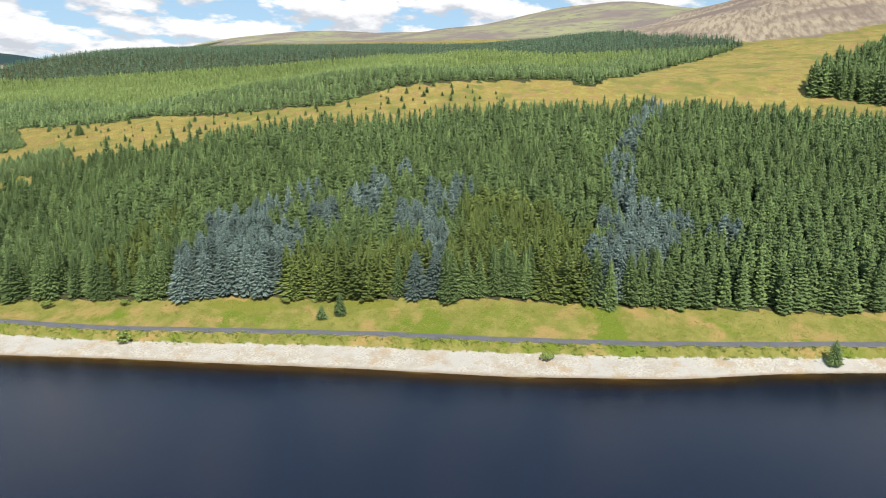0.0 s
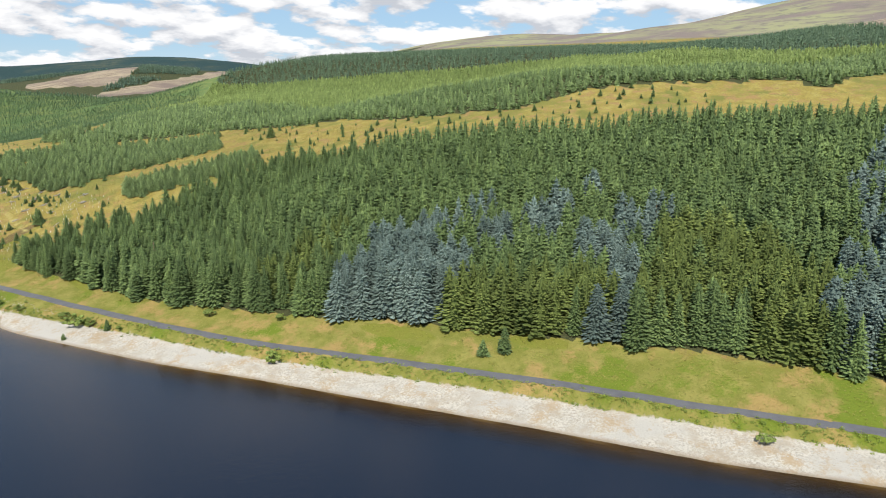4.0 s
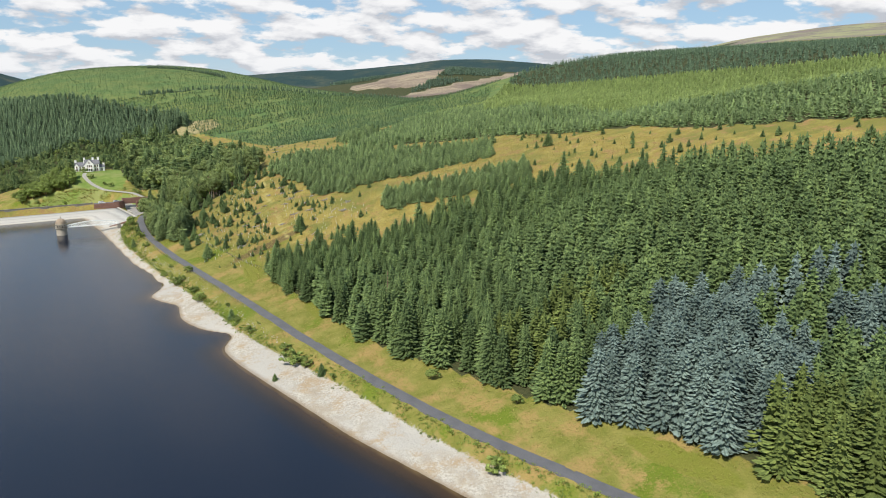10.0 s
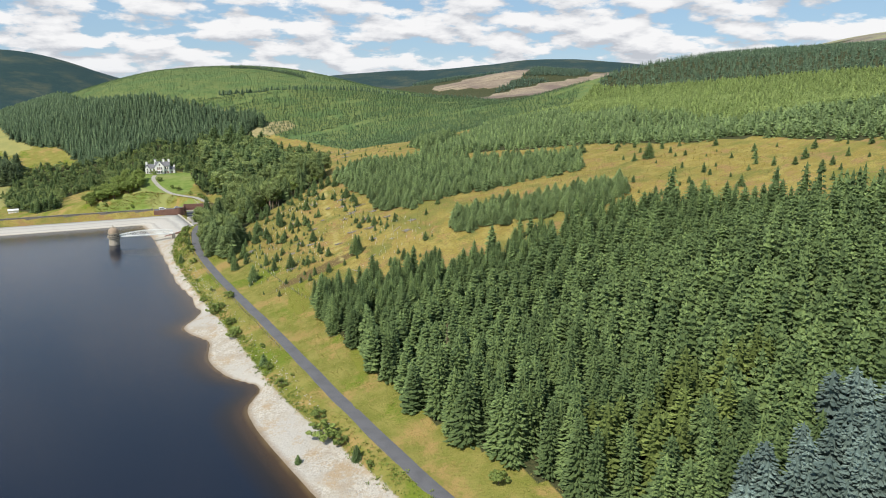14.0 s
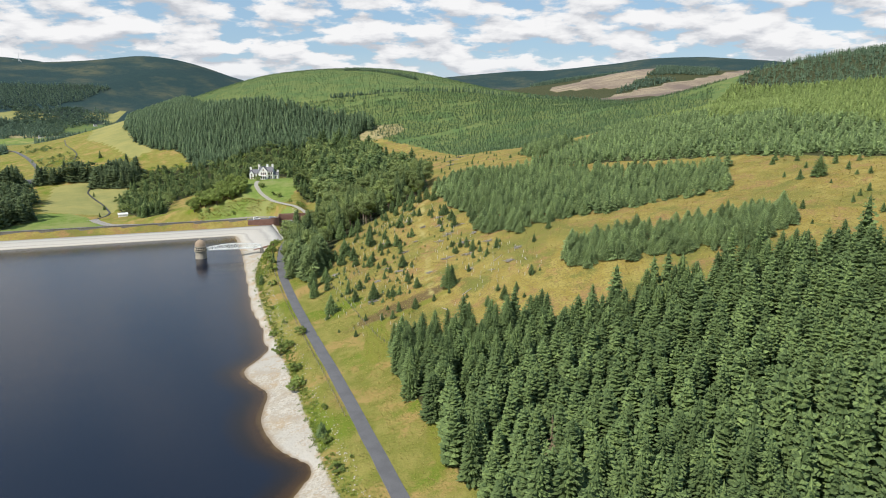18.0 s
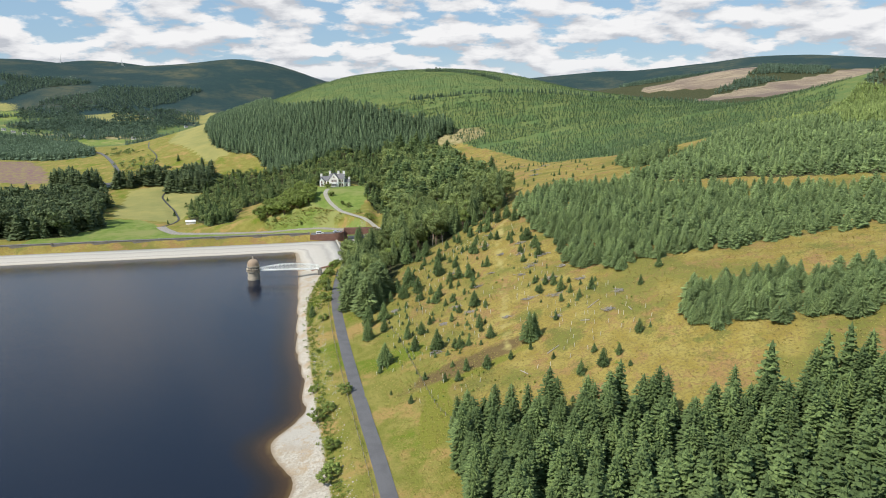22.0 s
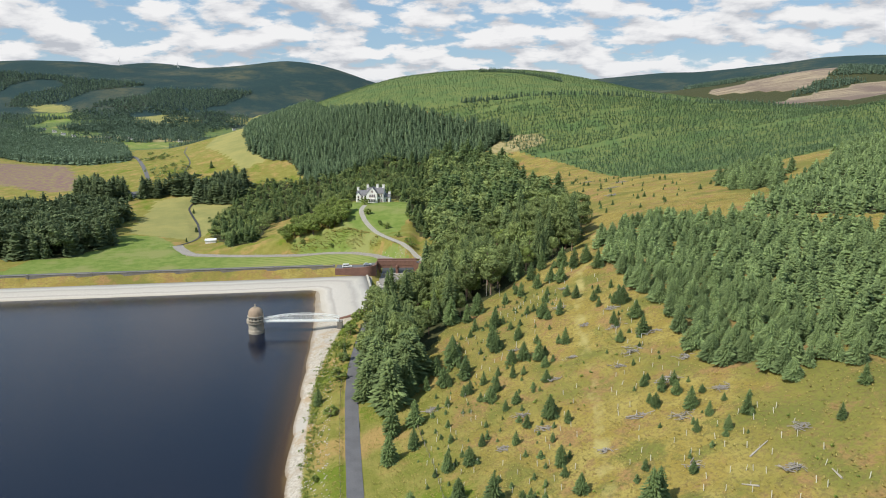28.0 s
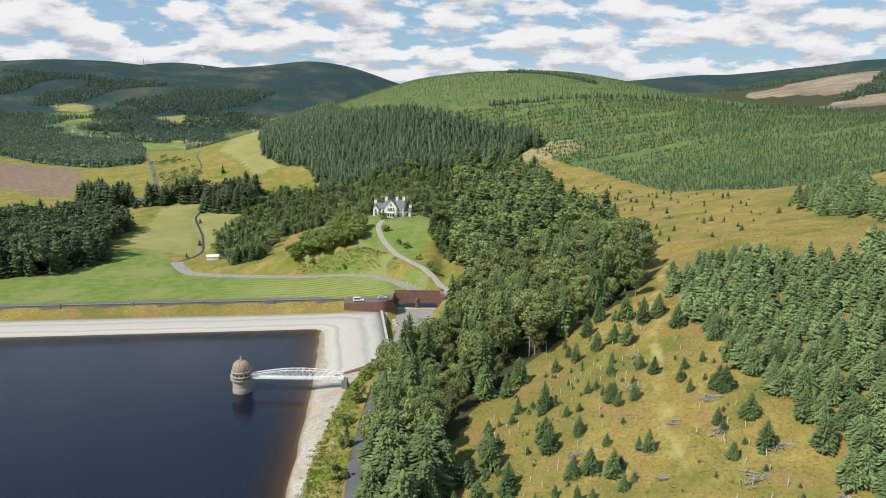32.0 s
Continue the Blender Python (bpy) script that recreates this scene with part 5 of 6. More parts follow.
def build_road_bridge():
    """The road bridge over the spillway, two openings between a pier and abutments."""
    ob = thing("road_bridge", 43.2, 88, 0, 0, "red sandstone road bridge with two openings over the spillway", "bridge")
    part("deck", boxed((-0.5, -0.1, 6.4), (20.6, 5.2, 7.7), 0.04), REDSTONE, ob)
    part("deck_surface", boxed((-0.5, 0.55, 7.7), (22, 4.6, 7.8)), ASPHALT, ob, "grey asphalt roadway")
    for y0 in (-0.1, 4.6):
        part("parapet", boxed((-0.5, y0, 7.7), (20.6, y0 + 0.55, 8.9), 0.05), REDSTONE, ob)
        part("coping", boxed((-0.6, y0 - 0.08, 8.9), (20.7, y0 + 0.63, 9.1), 0.04), REDSTONE, ob, "flat sandstone coping")
    part("spandrel", boxed((-0.2, 0.0, 5.2), (20.2, 0.45, 6.4)), REDSTONE, ob)
    part("pier", boxed((9.4, -0.6, 0.0), (10.8, 5.0, 6.4), 0.1), REDSTONE, ob, "stone pier with a pointed nose")
    part("pier_cap", turned([(0.8, 5.6), (0.8, 6.2), (0.3, 6.9)], 10), REDSTONE, ob).location = (10.1, -0.6, 0)
    part("abutment", boxed((-1.0, -0.15, 0.0), (1.2, 5.1, 6.4), 0.05), REDSTONE, ob)
    part("abutment", boxed((19.0, -0.15, 0.0), (23, 5.1, 7.68), 0.05), REDSTONE, ob)
    part("sill", boxed((1.2, -1.2, 0.0), (19.0, 0.3, 2.2), 0.05), CONCRETE, ob, "pale concrete weir sill")


def build_face():
    """The stone-pitched slope from the water up to the crest strip, turning the corner to the footbridge, with its edge walls and the spill floor."""
    ob = thing("dam_face", 0, 0, 0, 0, "pale stone-pitched water face of the dam", "dam", kind="structure")
    inner = [(-420 + 10 * k, dam_y(-420 + 10 * k) - 1.2) for k in range(43)] + [(7, 62.2), (11, 62.2), (13.3, 60.5), (14.2, 57), (15.2, 51), (17, 41), (18.7, 31), (20, 22), (22.5, 8)]
    outer = [(-421 + 10 * k, dam_y(-421 + 10 * k) + 9.2) for k in range(43)] + [(14, 73.4), (24, 74.6), (32, 75.4), (38.0, 75.2), (39.45, 66), (41.2, 55), (43.1, 43), (45, 31), (46.7, 20.2)]
    n = 10
    v, band = [], []
    for (a, b), (c, d) in zip(inner, outer):
        top = 3.9 + 0.3 * float(ramp(a, 5, 14))
        for k in range(n + 1):
            u = k / n
            v.append((a + (c - a) * u, b + (d - b) * u, -0.35 + (top + 0.35) * u ** 0.93))
            band.append(u)
        v.append((c, d, top - 3.0)), band.append(1.0)
    me = mesh_object("pitching", v, grid_faces(n + 2, len(inner))[:, ::-1], PITCHING, ob, True)
    at = me.data.attributes.new("band", "FLOAT", "POINT")
    at.data.foreach_set("value", np.array(band, np.float32))
    a, b = Vector((38.1, 75.3)), Vector((47.1, 19.6))
    wall = part("edge_wall", boxed((0, -0.5, 1.5), ((b - a).length, 0.5, 4.75), 0.06), CONCRETE, ob, "pale concrete edge wall")
    wall.matrix_basis = pose(a.x + 0.4, a.y, 0, 0, 0, math.degrees(math.atan2(b.y - a.y, b.x - a.x)))
    for k in range(2, 8):
        u0, u1 = k / 8, (k + 1) / 8 - 0.004
        p = lambda u: Vector((22.8 + 23.9 * u, 7.6 + 11.5 * u, 0.0))
        m = rod(p(u0) + Vector((0, 0, -0.2 + 4.0 * u0)), p(u1) + Vector((0, 0, -0.2 + 4.0 * u1)), 0.62, 4)
        part("foot_wall", m, REDSTONE, ob, "low red stone wall")
    part("spill_floor", boxed((44.6, 58, -1), (62.2, 87, 1.55)), STREAM, ob, "grey stony spill floor")
    part("spill_floor", boxed((46.6, 30, -1), (54, 58, 2.95)), STREAM, ob, "grey stony spill floor")
    # a darker floor beyond the sill, visible through both bridge openings
    part("tail_floor", boxed((44.6, 88.4, -1), (61.8, 103, 1.7)), DARKSTONE, ob, "dark channel floor")
    for k, (x, y) in enumerate(((44.5, 66), (45.4, 63.5), (46.3, 61.2), (47.3, 59.4))):
        part("step_wall", boxed((x - 0.5, y - 1.3, 0.5), (x + 0.6, y + 1.3, 3.4 - 0.3 * k), 0.05), CONCRETE, ob, "short pale stepped wall")


def build_tower():
    """The round valve tower standing in the water, with balcony and dome."""
    ob = thing("valve_tower", 0, 0, 0, 0, "round pale stone valve tower with a ribbed dome", "tower")
    part("base", turned([(3.3, -9), (3.2, 1.2), (3.05, 1.4), (3.05, 4.0)], 32), TOWERSTONE, ob, "weathered stone shaft with a dark wet foot")
    for z in (1.4, 2.3, 3.2):
        part("course", turned([(3.06, z), (3.1, z + 0.05), (3.1, z + 0.2), (3.06, z + 0.25)], 32), TOWERSTONE, ob)
    part("balcony", turned([(3.1, 4.0), (3.7, 4.35), (3.75, 4.75), (3.2, 4.75)], 32), TOWERSTONE, ob, "projecting stone balcony")
    part("drum", turned([(2.8, 4.7), (2.8, 6.9)], 32), TOWERSTONE, ob)
    for k in range(12):
        a = 6.28319 * k / 12
        part("pilaster", rod((2.85 * math.cos(a), 2.85 * math.sin(a), 4.7), (2.85 * math.cos(a), 2.85 * math.sin(a), 6.8), 0.16), TOWERSTONE, ob)
        b = a + 0.2618
        w = part("window", boxed((-0.05, -0.32, 0), (0.1, 0.32, 1.3)), glass, ob, "dark narrow window")
        w.matrix_basis = pose(2.74 * math.cos(b), 2.74 * math.sin(b), 5.1, 0, 0, math.degrees(b))
        part("baluster", rod((3.6 * math.cos(b), 3.6 * math.sin(b), 4.7), (3.6 * math.cos(b), 3.6 * math.sin(b), 5.7), 0.09), TOWERSTONE, ob)
    part("rail", turned([(3.52, 5.65), (3.7, 5.65), (3.7, 5.8), (3.52, 5.8)], 32), TOWERSTONE, ob)
    part("cornice", turned([(2.8, 6.8), (3.3, 7.0), (3.3, 7.3), (2.9, 7.4)], 32), TOWERSTONE, ob)
    prof = [(3.0 * math.cos(radians(t)) ** 0.8 + 0.02, 7.35 + 3.3 * math.sin(radians(t))) for t in range(0, 90, 8)]
    part("dome", turned(prof, 32), DOMESTONE, ob, "ribbed brown stone dome")
    for k in range(12):
        a, bm = 6.28319 * k / 12, bmesh.new()
        for (r0, z0), (r1, z1) in zip(prof[:-1], prof[1:]):
            rod((r0 * math.cos(a), r0 * math.sin(a), z0), (r1 * math.cos(a), r1 * math.sin(a), z1), 0.09, 4, bm=bm)
        part("rib", bm, DOMESTONE, ob)
    part("finial", turned([(0.5, 10.5), (0.5, 10.9), (0.2, 11.1), (0.35, 11.5), (0.05, 12.3)], 12), TOWERSTONE, ob)
    part("doorway", boxed((2.6, -0.7, 4.75), (3.1, 0.7, 6.9)), TOWERSTONE, ob)


def build_footbridge():
    """The white lattice footbridge from the tower to the bank."""
    ob = thing("footbridge", 3.2, 0, 0, 0, "white painted iron lattice footbridge with an arched top", "bridge")
    n, length, deck = 16, 30.5, 4.9
    top = lambda t: deck + 1.1 + 1.5 * math.sin(math.pi * t) + 0.5 * t
    xs_ = [length * k / n for k in range(n + 1)]
    part("deck", boxed((0, -0.85, deck - 0.15), (length, 0.85, deck + 0.05)), WHITE, ob, "pale plank walkway")
    for y in (-0.95, 0.95):
        part("bottom_chord", boxed((0, y - 0.1, deck - 0.28), (length, y + 0.1, deck + 0.12)), WHITE, ob)
        bm = bmesh.new()
        for k in range(n):
            rod((xs_[k], y, top(k / n)), (xs_[k + 1], y, top((k + 1) / n)), 0.15, 5, bm=bm)
        part("top_chord", bm, WHITE, ob)
        for k in range(n + 1):
            part("post", rod((xs_[k], y, deck), (xs_[k], y, top(k / n)), 0.09, 5), WHITE, ob)
        for k in range(n):
            part("brace", rod((xs_[k], y, deck), (xs_[k + 1], y, top((k + 1) / n)), 0.07, 4), WHITE, ob)
            part("brace", rod((xs_[k], y, top(k / n)), (xs_[k + 1], y, deck), 0.07, 4), WHITE, ob)
    for k in range(0, n + 1):
        part("cross_beam", boxed((xs_[k] - 0.1, -1.2, deck - 0.5), (xs_[k] + 0.1, 1.2, deck - 0.28)), WHITE, ob)
    part("abutment", boxed((length - 0.6, -1.2, 0.5), (length + 1.4, 1.2, deck - 0.3), 0.1), WALLSTONE, ob, "small grey stone abutment")


# ---- buildings ----
def window_part(parent, x, y, z, w, h, turn=0.0):
    fr_ = part("window", boxed((-w / 2 - 0.1, -0.1, -0.1), (w / 2 + 0.1, 0.06, h + 0.1)), REDSILL, parent, "red sandstone window surround")
    fr_.matrix_basis = pose(x, y, z, 0, 0, turn)
    part("pane", boxed((-w / 2, -0.16, 0), (w / 2, -0.11, h)), glass, fr_, "dark window glass")
    part("glazing_bar", boxed((-0.05, -0.2, 0), (0.05, -0.165, h)), WHITE, fr_)
    part("sill", boxed((-w / 2 - 0.25, -0.32, -0.3), (w / 2 + 0.25, 0.0, -0.11)), REDSILL, fr_)


def chimney(parent, x, y, z0, z1):
    c = part("chimney", boxed((x - 0.9, y - 0.5, z0), (x + 0.9, y + 0.5, z1), 0.05), HARL, parent, "white chimney stack")
    part("chimney_cap", boxed((x - 1.0, y - 0.6, z1), (x + 1.0, y + 0.6, z1 + 0.2)), HARL, c)
    for k in (-0.5, 0.0, 0.5):
        part("chimney_pot", rod((x + k, y, z1 + 0.2), (x + k, y, z1 + 0.9), 0.16, 8), TOWERSTONE, c)


def build_house():
    z = float(height(26, 262))
    ob = thing("house", 25, 262, z, -8, "white harled Victorian house with slate roofs and red stone dressings", "house")
    part("main_wall", gable_block(bmesh.new(), -3, 10, 0, 9, -2, 7.2, 4.0, "x"), HARL, ob)
    part("main_roof", gable_roof(bmesh.new(), -3, 10, 0, 9, 7.2, 4.0), SLATE, ob, "grey slate roof")
    part("gable_wall", gable_block(bmesh.new(), -2, 5.5, -2.2, 5, -2, 7.6, 4.4, "y"), HARL, ob, "white gabled front bay")
    part("gable_roof", gable_roof(bmesh.new(), -2, 5.5, -2.2, 5, 7.6, 4.4, 0.3, "y"), SLATE, ob, "steep grey slate roof")
    part("west_wall", gable_block(bmesh.new(), -11.5, -3, 1.5, 8.5, -2, 5.6, 3.2, "x"), HARL, ob)
    part("west_roof", gable_roof(bmesh.new(), -11.5, -3.1, 1.5, 8.5, 5.6, 3.2), SLATE, ob, "grey slate roof")
    part("west_gable_wall", gable_block(bmesh.new(), -11.8, -8.0, 0.4, 6, -2, 5.2, 2.6, "y"), HARL, ob)
    part("west_gable_roof", gable_roof(bmesh.new(), -11.8, -8.0, 0.4, 6, 5.2, 2.6, 0.25, "y"), SLATE, ob)
    part("east_wall", gable_block(bmesh.new(), 10, 14.5, 2.5, 8, -2, 4.0, 2.4, "x"), HARL, ob)
    part("east_roof", gable_roof(bmesh.new(), 10.1, 14.5, 2.5, 8, 4.0, 2.4), SLATE, ob)
    bay = bmesh.new()
    box(bay, (-0.6, -3.4, -1.5), (4.1, -2.0, 3.4), 0.1)
    part("bay_window", bay, HARL, ob, "white bay window with red stone sills")
    for x in (0.1, 1.75, 3.4):
        part("bay_pane", boxed((x - 0.55, -3.47, 0.6), (x + 0.55, -3.42, 2.9)), glass, ob, "dark window glass")
        window_part(ob, x, -2.22, 4.6, 0.9, 1.7)
    window_part(ob, 1.75, -2.22, 8.3, 0.7, 1.1)
    for x in (6.6, 8.6):
        window_part(ob, x, -0.02, 0.9, 1.0, 1.8), window_part(ob, x, -0.02, 4.6, 1.0, 1.6)
    for x in (-7.0, -4.6):
        window_part(ob, x, 1.48, 0.9, 1.0, 1.7), window_part(ob, x, 1.48, 3.6, 0.9, 1.3)
    window_part(ob, -9.9, 0.38, 0.9, 1.1, 1.7), window_part(ob, -9.9, 0.38, 3.6, 0.9, 1.2)
    window_part(ob, 12.2, 2.48, 0.8, 1.0, 1.6)
    part("door", boxed((5.7, -0.1, -1.2), (6.5, 0.02, 1.2)), DARKMETAL, ob, "dark front door")
    for x, y, a, b in ((-3, 4.5, 8, 13.0), (9.4, 4.5, 9, 13.2), (-11, 5, 6, 10.6), (4.6, 4.5, 9, 13.2), (13.9, 5.2, 4.5, 7.6)):
        chimney(ob, x, y, a, b)


def build_cottage(x, y, turn, label):
    ob = thing("cottage", x, y, float(height(x, y)), turn, label, "house")
    part("wall", gable_block(bmesh.new(), -5, 5, -3, 3, -1, 3, 2.6), HARL, ob)
    part("roof", gable_roof(bmesh.new(), -5, 5, -3, 3, 3, 2.6), SLATE, ob, "grey slate roof")
    for k in (-3, 0, 3):
        window_part(ob, k, -3.02, 0.9, 0.9, 1.1)
    chimney(ob, -4.4, 0, 4.5, 6.6)


def build_shed():
    ob = thing("shed", -99.5, 258, float(height(-98, 262)), 10, "low white boat shed beside the stream", "shed")
    part("wall", gable_block(bmesh.new(), -4, 4, -2, 2, -1, 2.2, 1.0), HARL, ob)
    part("roof", gable_roof(bmesh.new(), -4, 4, -2, 2, 2.2, 1.0), WHITE, ob, "pale sheet roof")


def build_vehicle(name, x, y, turn, l, h, paint, label, van):
    ob = thing(name, x, y, 7.8, turn, label, "car", "cars on the platform")
    bm = bmesh.new()
    box(bm, (-l / 2, -0.85, 0.35), (l / 2, 0.85, 1.0), 0.12)
    part("body", bm, paint, ob)
    bm = bmesh.new()
    a, b, t = (-l / 2 + 0.05, l / 2 - 1.1, 0.25) if van else (-l / 2 + 0.5, l / 2 - 1.4, 0.5)
    low = [bm.verts.new(p) for p in ((a, -0.8, 1.0), (b, -0.8, 1.0), (b, 0.8, 1.0), (a, 0.8, 1.0))]
    top = [bm.verts.new(p) for p in ((a + t * 0.4, -0.68, h), (b - t * 1.6, -0.68, h), (b - t * 1.6, 0.68, h), (a + t * 0.4, 0.68, h))]
    bm.faces.new(top)
    for k in range(4):
        bm.faces.new((low[k], low[(k + 1) % 4], top[(k + 1) % 4], top[k]))
    bmesh.ops.recalc_face_normals(bm, faces=bm.faces)
    part("cabin", bm, paint, ob)
    for s in (-1, 1):
        for u0, u1 in ((a + 0.5, a + 1.3), (a + 1.45, b - t * 1.6)):
            part("side_window", boxed((u0, s * 0.77 - 0.03, 1.08), (u1, s * 0.77 + 0.03, h - 0.18)), glass, ob)
        for u in (-l / 2 + 0.8, l / 2 - 0.8):
            w = part("wheel", rod((u, s * 0.72, 0.33), (u, s * 0.9, 0.33), 0.33, 14), RUBBER, ob)
            part("rim", rod((u, s * 0.88, 0.33), (u, s * 0.92, 0.33), 0.2, 10), SILVERPAINT, w)
    for s in (-0.6, 0.6):
        part("headlight", boxed((l / 2 - 0.03, s - 0.18, 0.65), (l / 2 + 0.02, s + 0.18, 0.85)), WHITE, ob)
    part("windscreen", boxed((b - t * 1.2, -0.62, 1.15), (b - t * 0.5, 0.62, h - 0.25)), glass, ob)


def build_turbine(x, y, z, turn):
    ob = thing("wind_turbine", x, y, z, turn, "white wind turbine on a far moorland hill", "turbine", "turbines on the far hill")
    part("tower", rod((0, 0, -20), (0, 0, 52), 2.6, 10, 1.6), WHITE, ob)
    part("nacelle", boxed((-2, -5, 50), (2, 3, 54), 0.5), WHITE, ob)
    for k in range(3):
        a = radians(20 + 120 * k)
        part("blade", rod((0, -5.5, 52), (30 * math.sin(a), -5.5, 52 + 30 * math.cos(a)), 1.3, 5, 0.4), WHITE, ob)


build_dam_wall()
build_platform()
build_road_bridge()
build_face()
build_tower()
build_footbridge()
build_house()
build_cottage(-246, 470, 25, "small pale cottage among trees in the valley")
build_cottage(-560, 1500, -10, "distant white cottage in the valley")
for cx_, cy_, ct in ((-440, 1620, 30), (-1072, 1611, 15), (-976, 1541, -20), (-982, 1653, 40), (-878, 1553, 5), (-754, 1528, 25), (-695, 1526, -15), (-691, 2025, 10), (-526, 1872, 35), (-925, 1600, -5), (-840, 1530, 60)):
    build_cottage(cx_, cy_, ct, "distant white cottage in the valley")
build_shed()
build_vehicle("van", 28, 78.6, 5, 4.8, 1.95, WHITE, "small white van parked on the turning place", True)
build_vehicle("car", 38.2, 82.5, 12, 4.3, 1.5, SILVERPAINT, "silver hatchback parked by the bridge wall", False)
build_turbine(-1658, 3725, 254, 10)
build_turbine(-1373, 3838, 240, -15)
ribbon("drive", DRIVE, 3.4, 0.12, GRAVEL, "pale gravel drive curving up to the house", "drive", 2.0)
ribbon("stream", RIVER[3:13], 7.5, 0.35, STREAM, "shallow stony stream winding below the dam", "stream", 3.0, 1.5)
ribbon("lower_stream", RIVER[12:], 1.8, 0.25, DARKSTONE, "narrow dark stream through the meadow", "stream", 3.0, 1.5)
ribbon("valley_road", [(-252, 528), (-270, 566), (-337, 709), (-420, 880), (-520, 1100), (-590, 1262)], 4.5, 0.2, ASPHALT, "straight grey road down the valley", "road", 6.0)


# ---- single trees and shrubs ----
YOUNGS = [tree_thing("young_conifer", "young", full_conifer(400 + k, 17, 19, 0.34, 5, 0.7), trunk_mesh(k, thick=0.02)) for k in range(6)]
BUSHES = [tree_thing("bush", "leaf", leafy(420 + k, 22, 100, (0.42, 0.42, 0.30), 0.45, 0.035), trunk_mesh(k, 0.6, 0.02, 5, 0.1, 0.4)) for k in range(4)]
SETS = [tree_thing("dead_spruce", "dry", conifer(440 + k, 14, 6, 0.11, 2), trunk_mesh(k)) for k in range(2)]
SINGLE = [(110, -82, 4.5), (119, -53, 4), (129, -92, 5), (124, -81, 3.4), (123, -92, 3.2), (130, -82, 4.6), (98, -69, 3.5), (91, -72, 5.5), (92, -54, 5), (81, -83, 5), (78, -67, 6),
          (75, -83, 5), (70, -83, 4), (82, -93, 3.6), (87, -100, 4), (89, -96, 4.4), (102, -86, 5), (98, -83, 5), (112, -62, 4), (107, -59, 4.4), (86, -52, 4), (97, -59, 2.5), (129, -68, 4.6),
          (100, -116, 5.2), (125, -121, 3.6), (128, -120, 3)]
SINGLE2 = [(128, -131, 4.6), (136, -140, 4), (130, -136, 3), (67, -101, 6.5), (61, -103, 7.5), (86, -90, 3.5), (94, -91, 3.5), (61, -116, 7), (67, -112, 5), (67, -142, 7), (75, -126, 4.5),
           (84, -143, 6.5), (77, -138, 4.5), (80, -126, 4), (91, -147, 4), (99, -136, 4.2), (101, -147, 4), (91, -164, 3.6), (97, -166, 3.8), (88, -169, 3), (111, -159, 8.5), (113, -157, 7),
           (119, -187, 3.5), (125, -187, 4.5), (130, -185, 3), (138, -178, 3.5)]
SINGLE3 = [(81.5, -80, 5), (90.7, -68.5, 6), (94.4, -83, 4), (92.8, -50.6, 5.5), (98.5, -67.3, 3.5), (108, -58.7, 4), (117, -48, 3.5), (123, -60, 3), (129.5, -70, 5), (77.9, -71.7, 7), (72.9, -75.6, 5), (68.6, -77.6, 4.5), (112, -39, 3), (110.5, -26.7, 5),
           (118.3, -30, 6), (115.5, -25.5, 5), (78.5, -37.7, 9), (125.2, -19.2, 7), (115.5, -5.2, 7), (131.2, -31, 6), (129.8, -18.2, 6), (122, -126, 3), (157, -144, 4), (148, -152, 3), (84, -40, 6), (104, -30, 5), (98, -33, 4), (88, -34, 7), (122, -12, 7), (110, -14, 6)]
spots = np.array(SINGLE + SINGLE2 + SINGLE3)
plant(YOUNGS, spots[:, 0], spots[:, 1], spots[:, 2] * 1.15, "self-sown dark green young conifer on rough grass", "tree", "young conifers on the clearing", 81)
CLEARING = [(64, -150), (72, -90), (80, -55), (100, -20), (120, 0), (132, 0), (130, -50), (131, -110), (145, -140), (140, -195), (110, -200), (88, -185), (72, -170)]
sx_, sy_ = scatter(CLEARING, 6.8, 82)
sr = np.random.default_rng(83)
k = (near_line(TRACK, sx_, sy_) > 5) & (sr.uniform(0, 1, len(sx_)) < np.where(sy_ > -130, 0.75, 0.3))
plant(YOUNGS, sx_[k], sy_[k], sr.uniform(1.0, 3.6, k.sum()), "small self-sown conifer on rough grass", "tree", "young conifers on the clearing", 84)
STRIP = [(225, -215), (262, -150), (290, -110), (300, -190), (320, -270), (370, -330), (420, -395), (395, -440), (330, -390), (270, -300)]
sx_, sy_ = scatter(STRIP, 13.0, 85)
forest_mass("ride_conifers", sx_, sy_, np.random.default_rng(86).uniform(1.5, 5.0, len(sx_)), BUSHY_MASS, MASS["young"], "small conifers on the grassy ride", 87)
FELL = [(150, 60), (200, 60), (235, 110), (215, 250), (195, 380), (165, 380), (165, 200)]
sx_, sy_ = scatter(FELL, 14.0, 88)
forest_mass("slope_conifers", sx_, sy_, np.random.default_rng(89).uniform(1.0, 3.2, len(sx_)), BUSHY_MASS, MASS["young"], "small conifers on the felled slope", 90)
EDGE = np.array([(128, -440, 5.5), (133, -445, 8.5), (166, -614, 9.0), (37, -74, 5.5), (59, -300, 2.5), (72.5, -306, 4.5), (59, -236, 4.5), (266, -165, 9)])
plant(YOUNGS, EDGE[:, 0], EDGE[:, 1], EDGE[:, 2], "single green conifer beside the shore road", "tree", "conifers beside the road", 91)
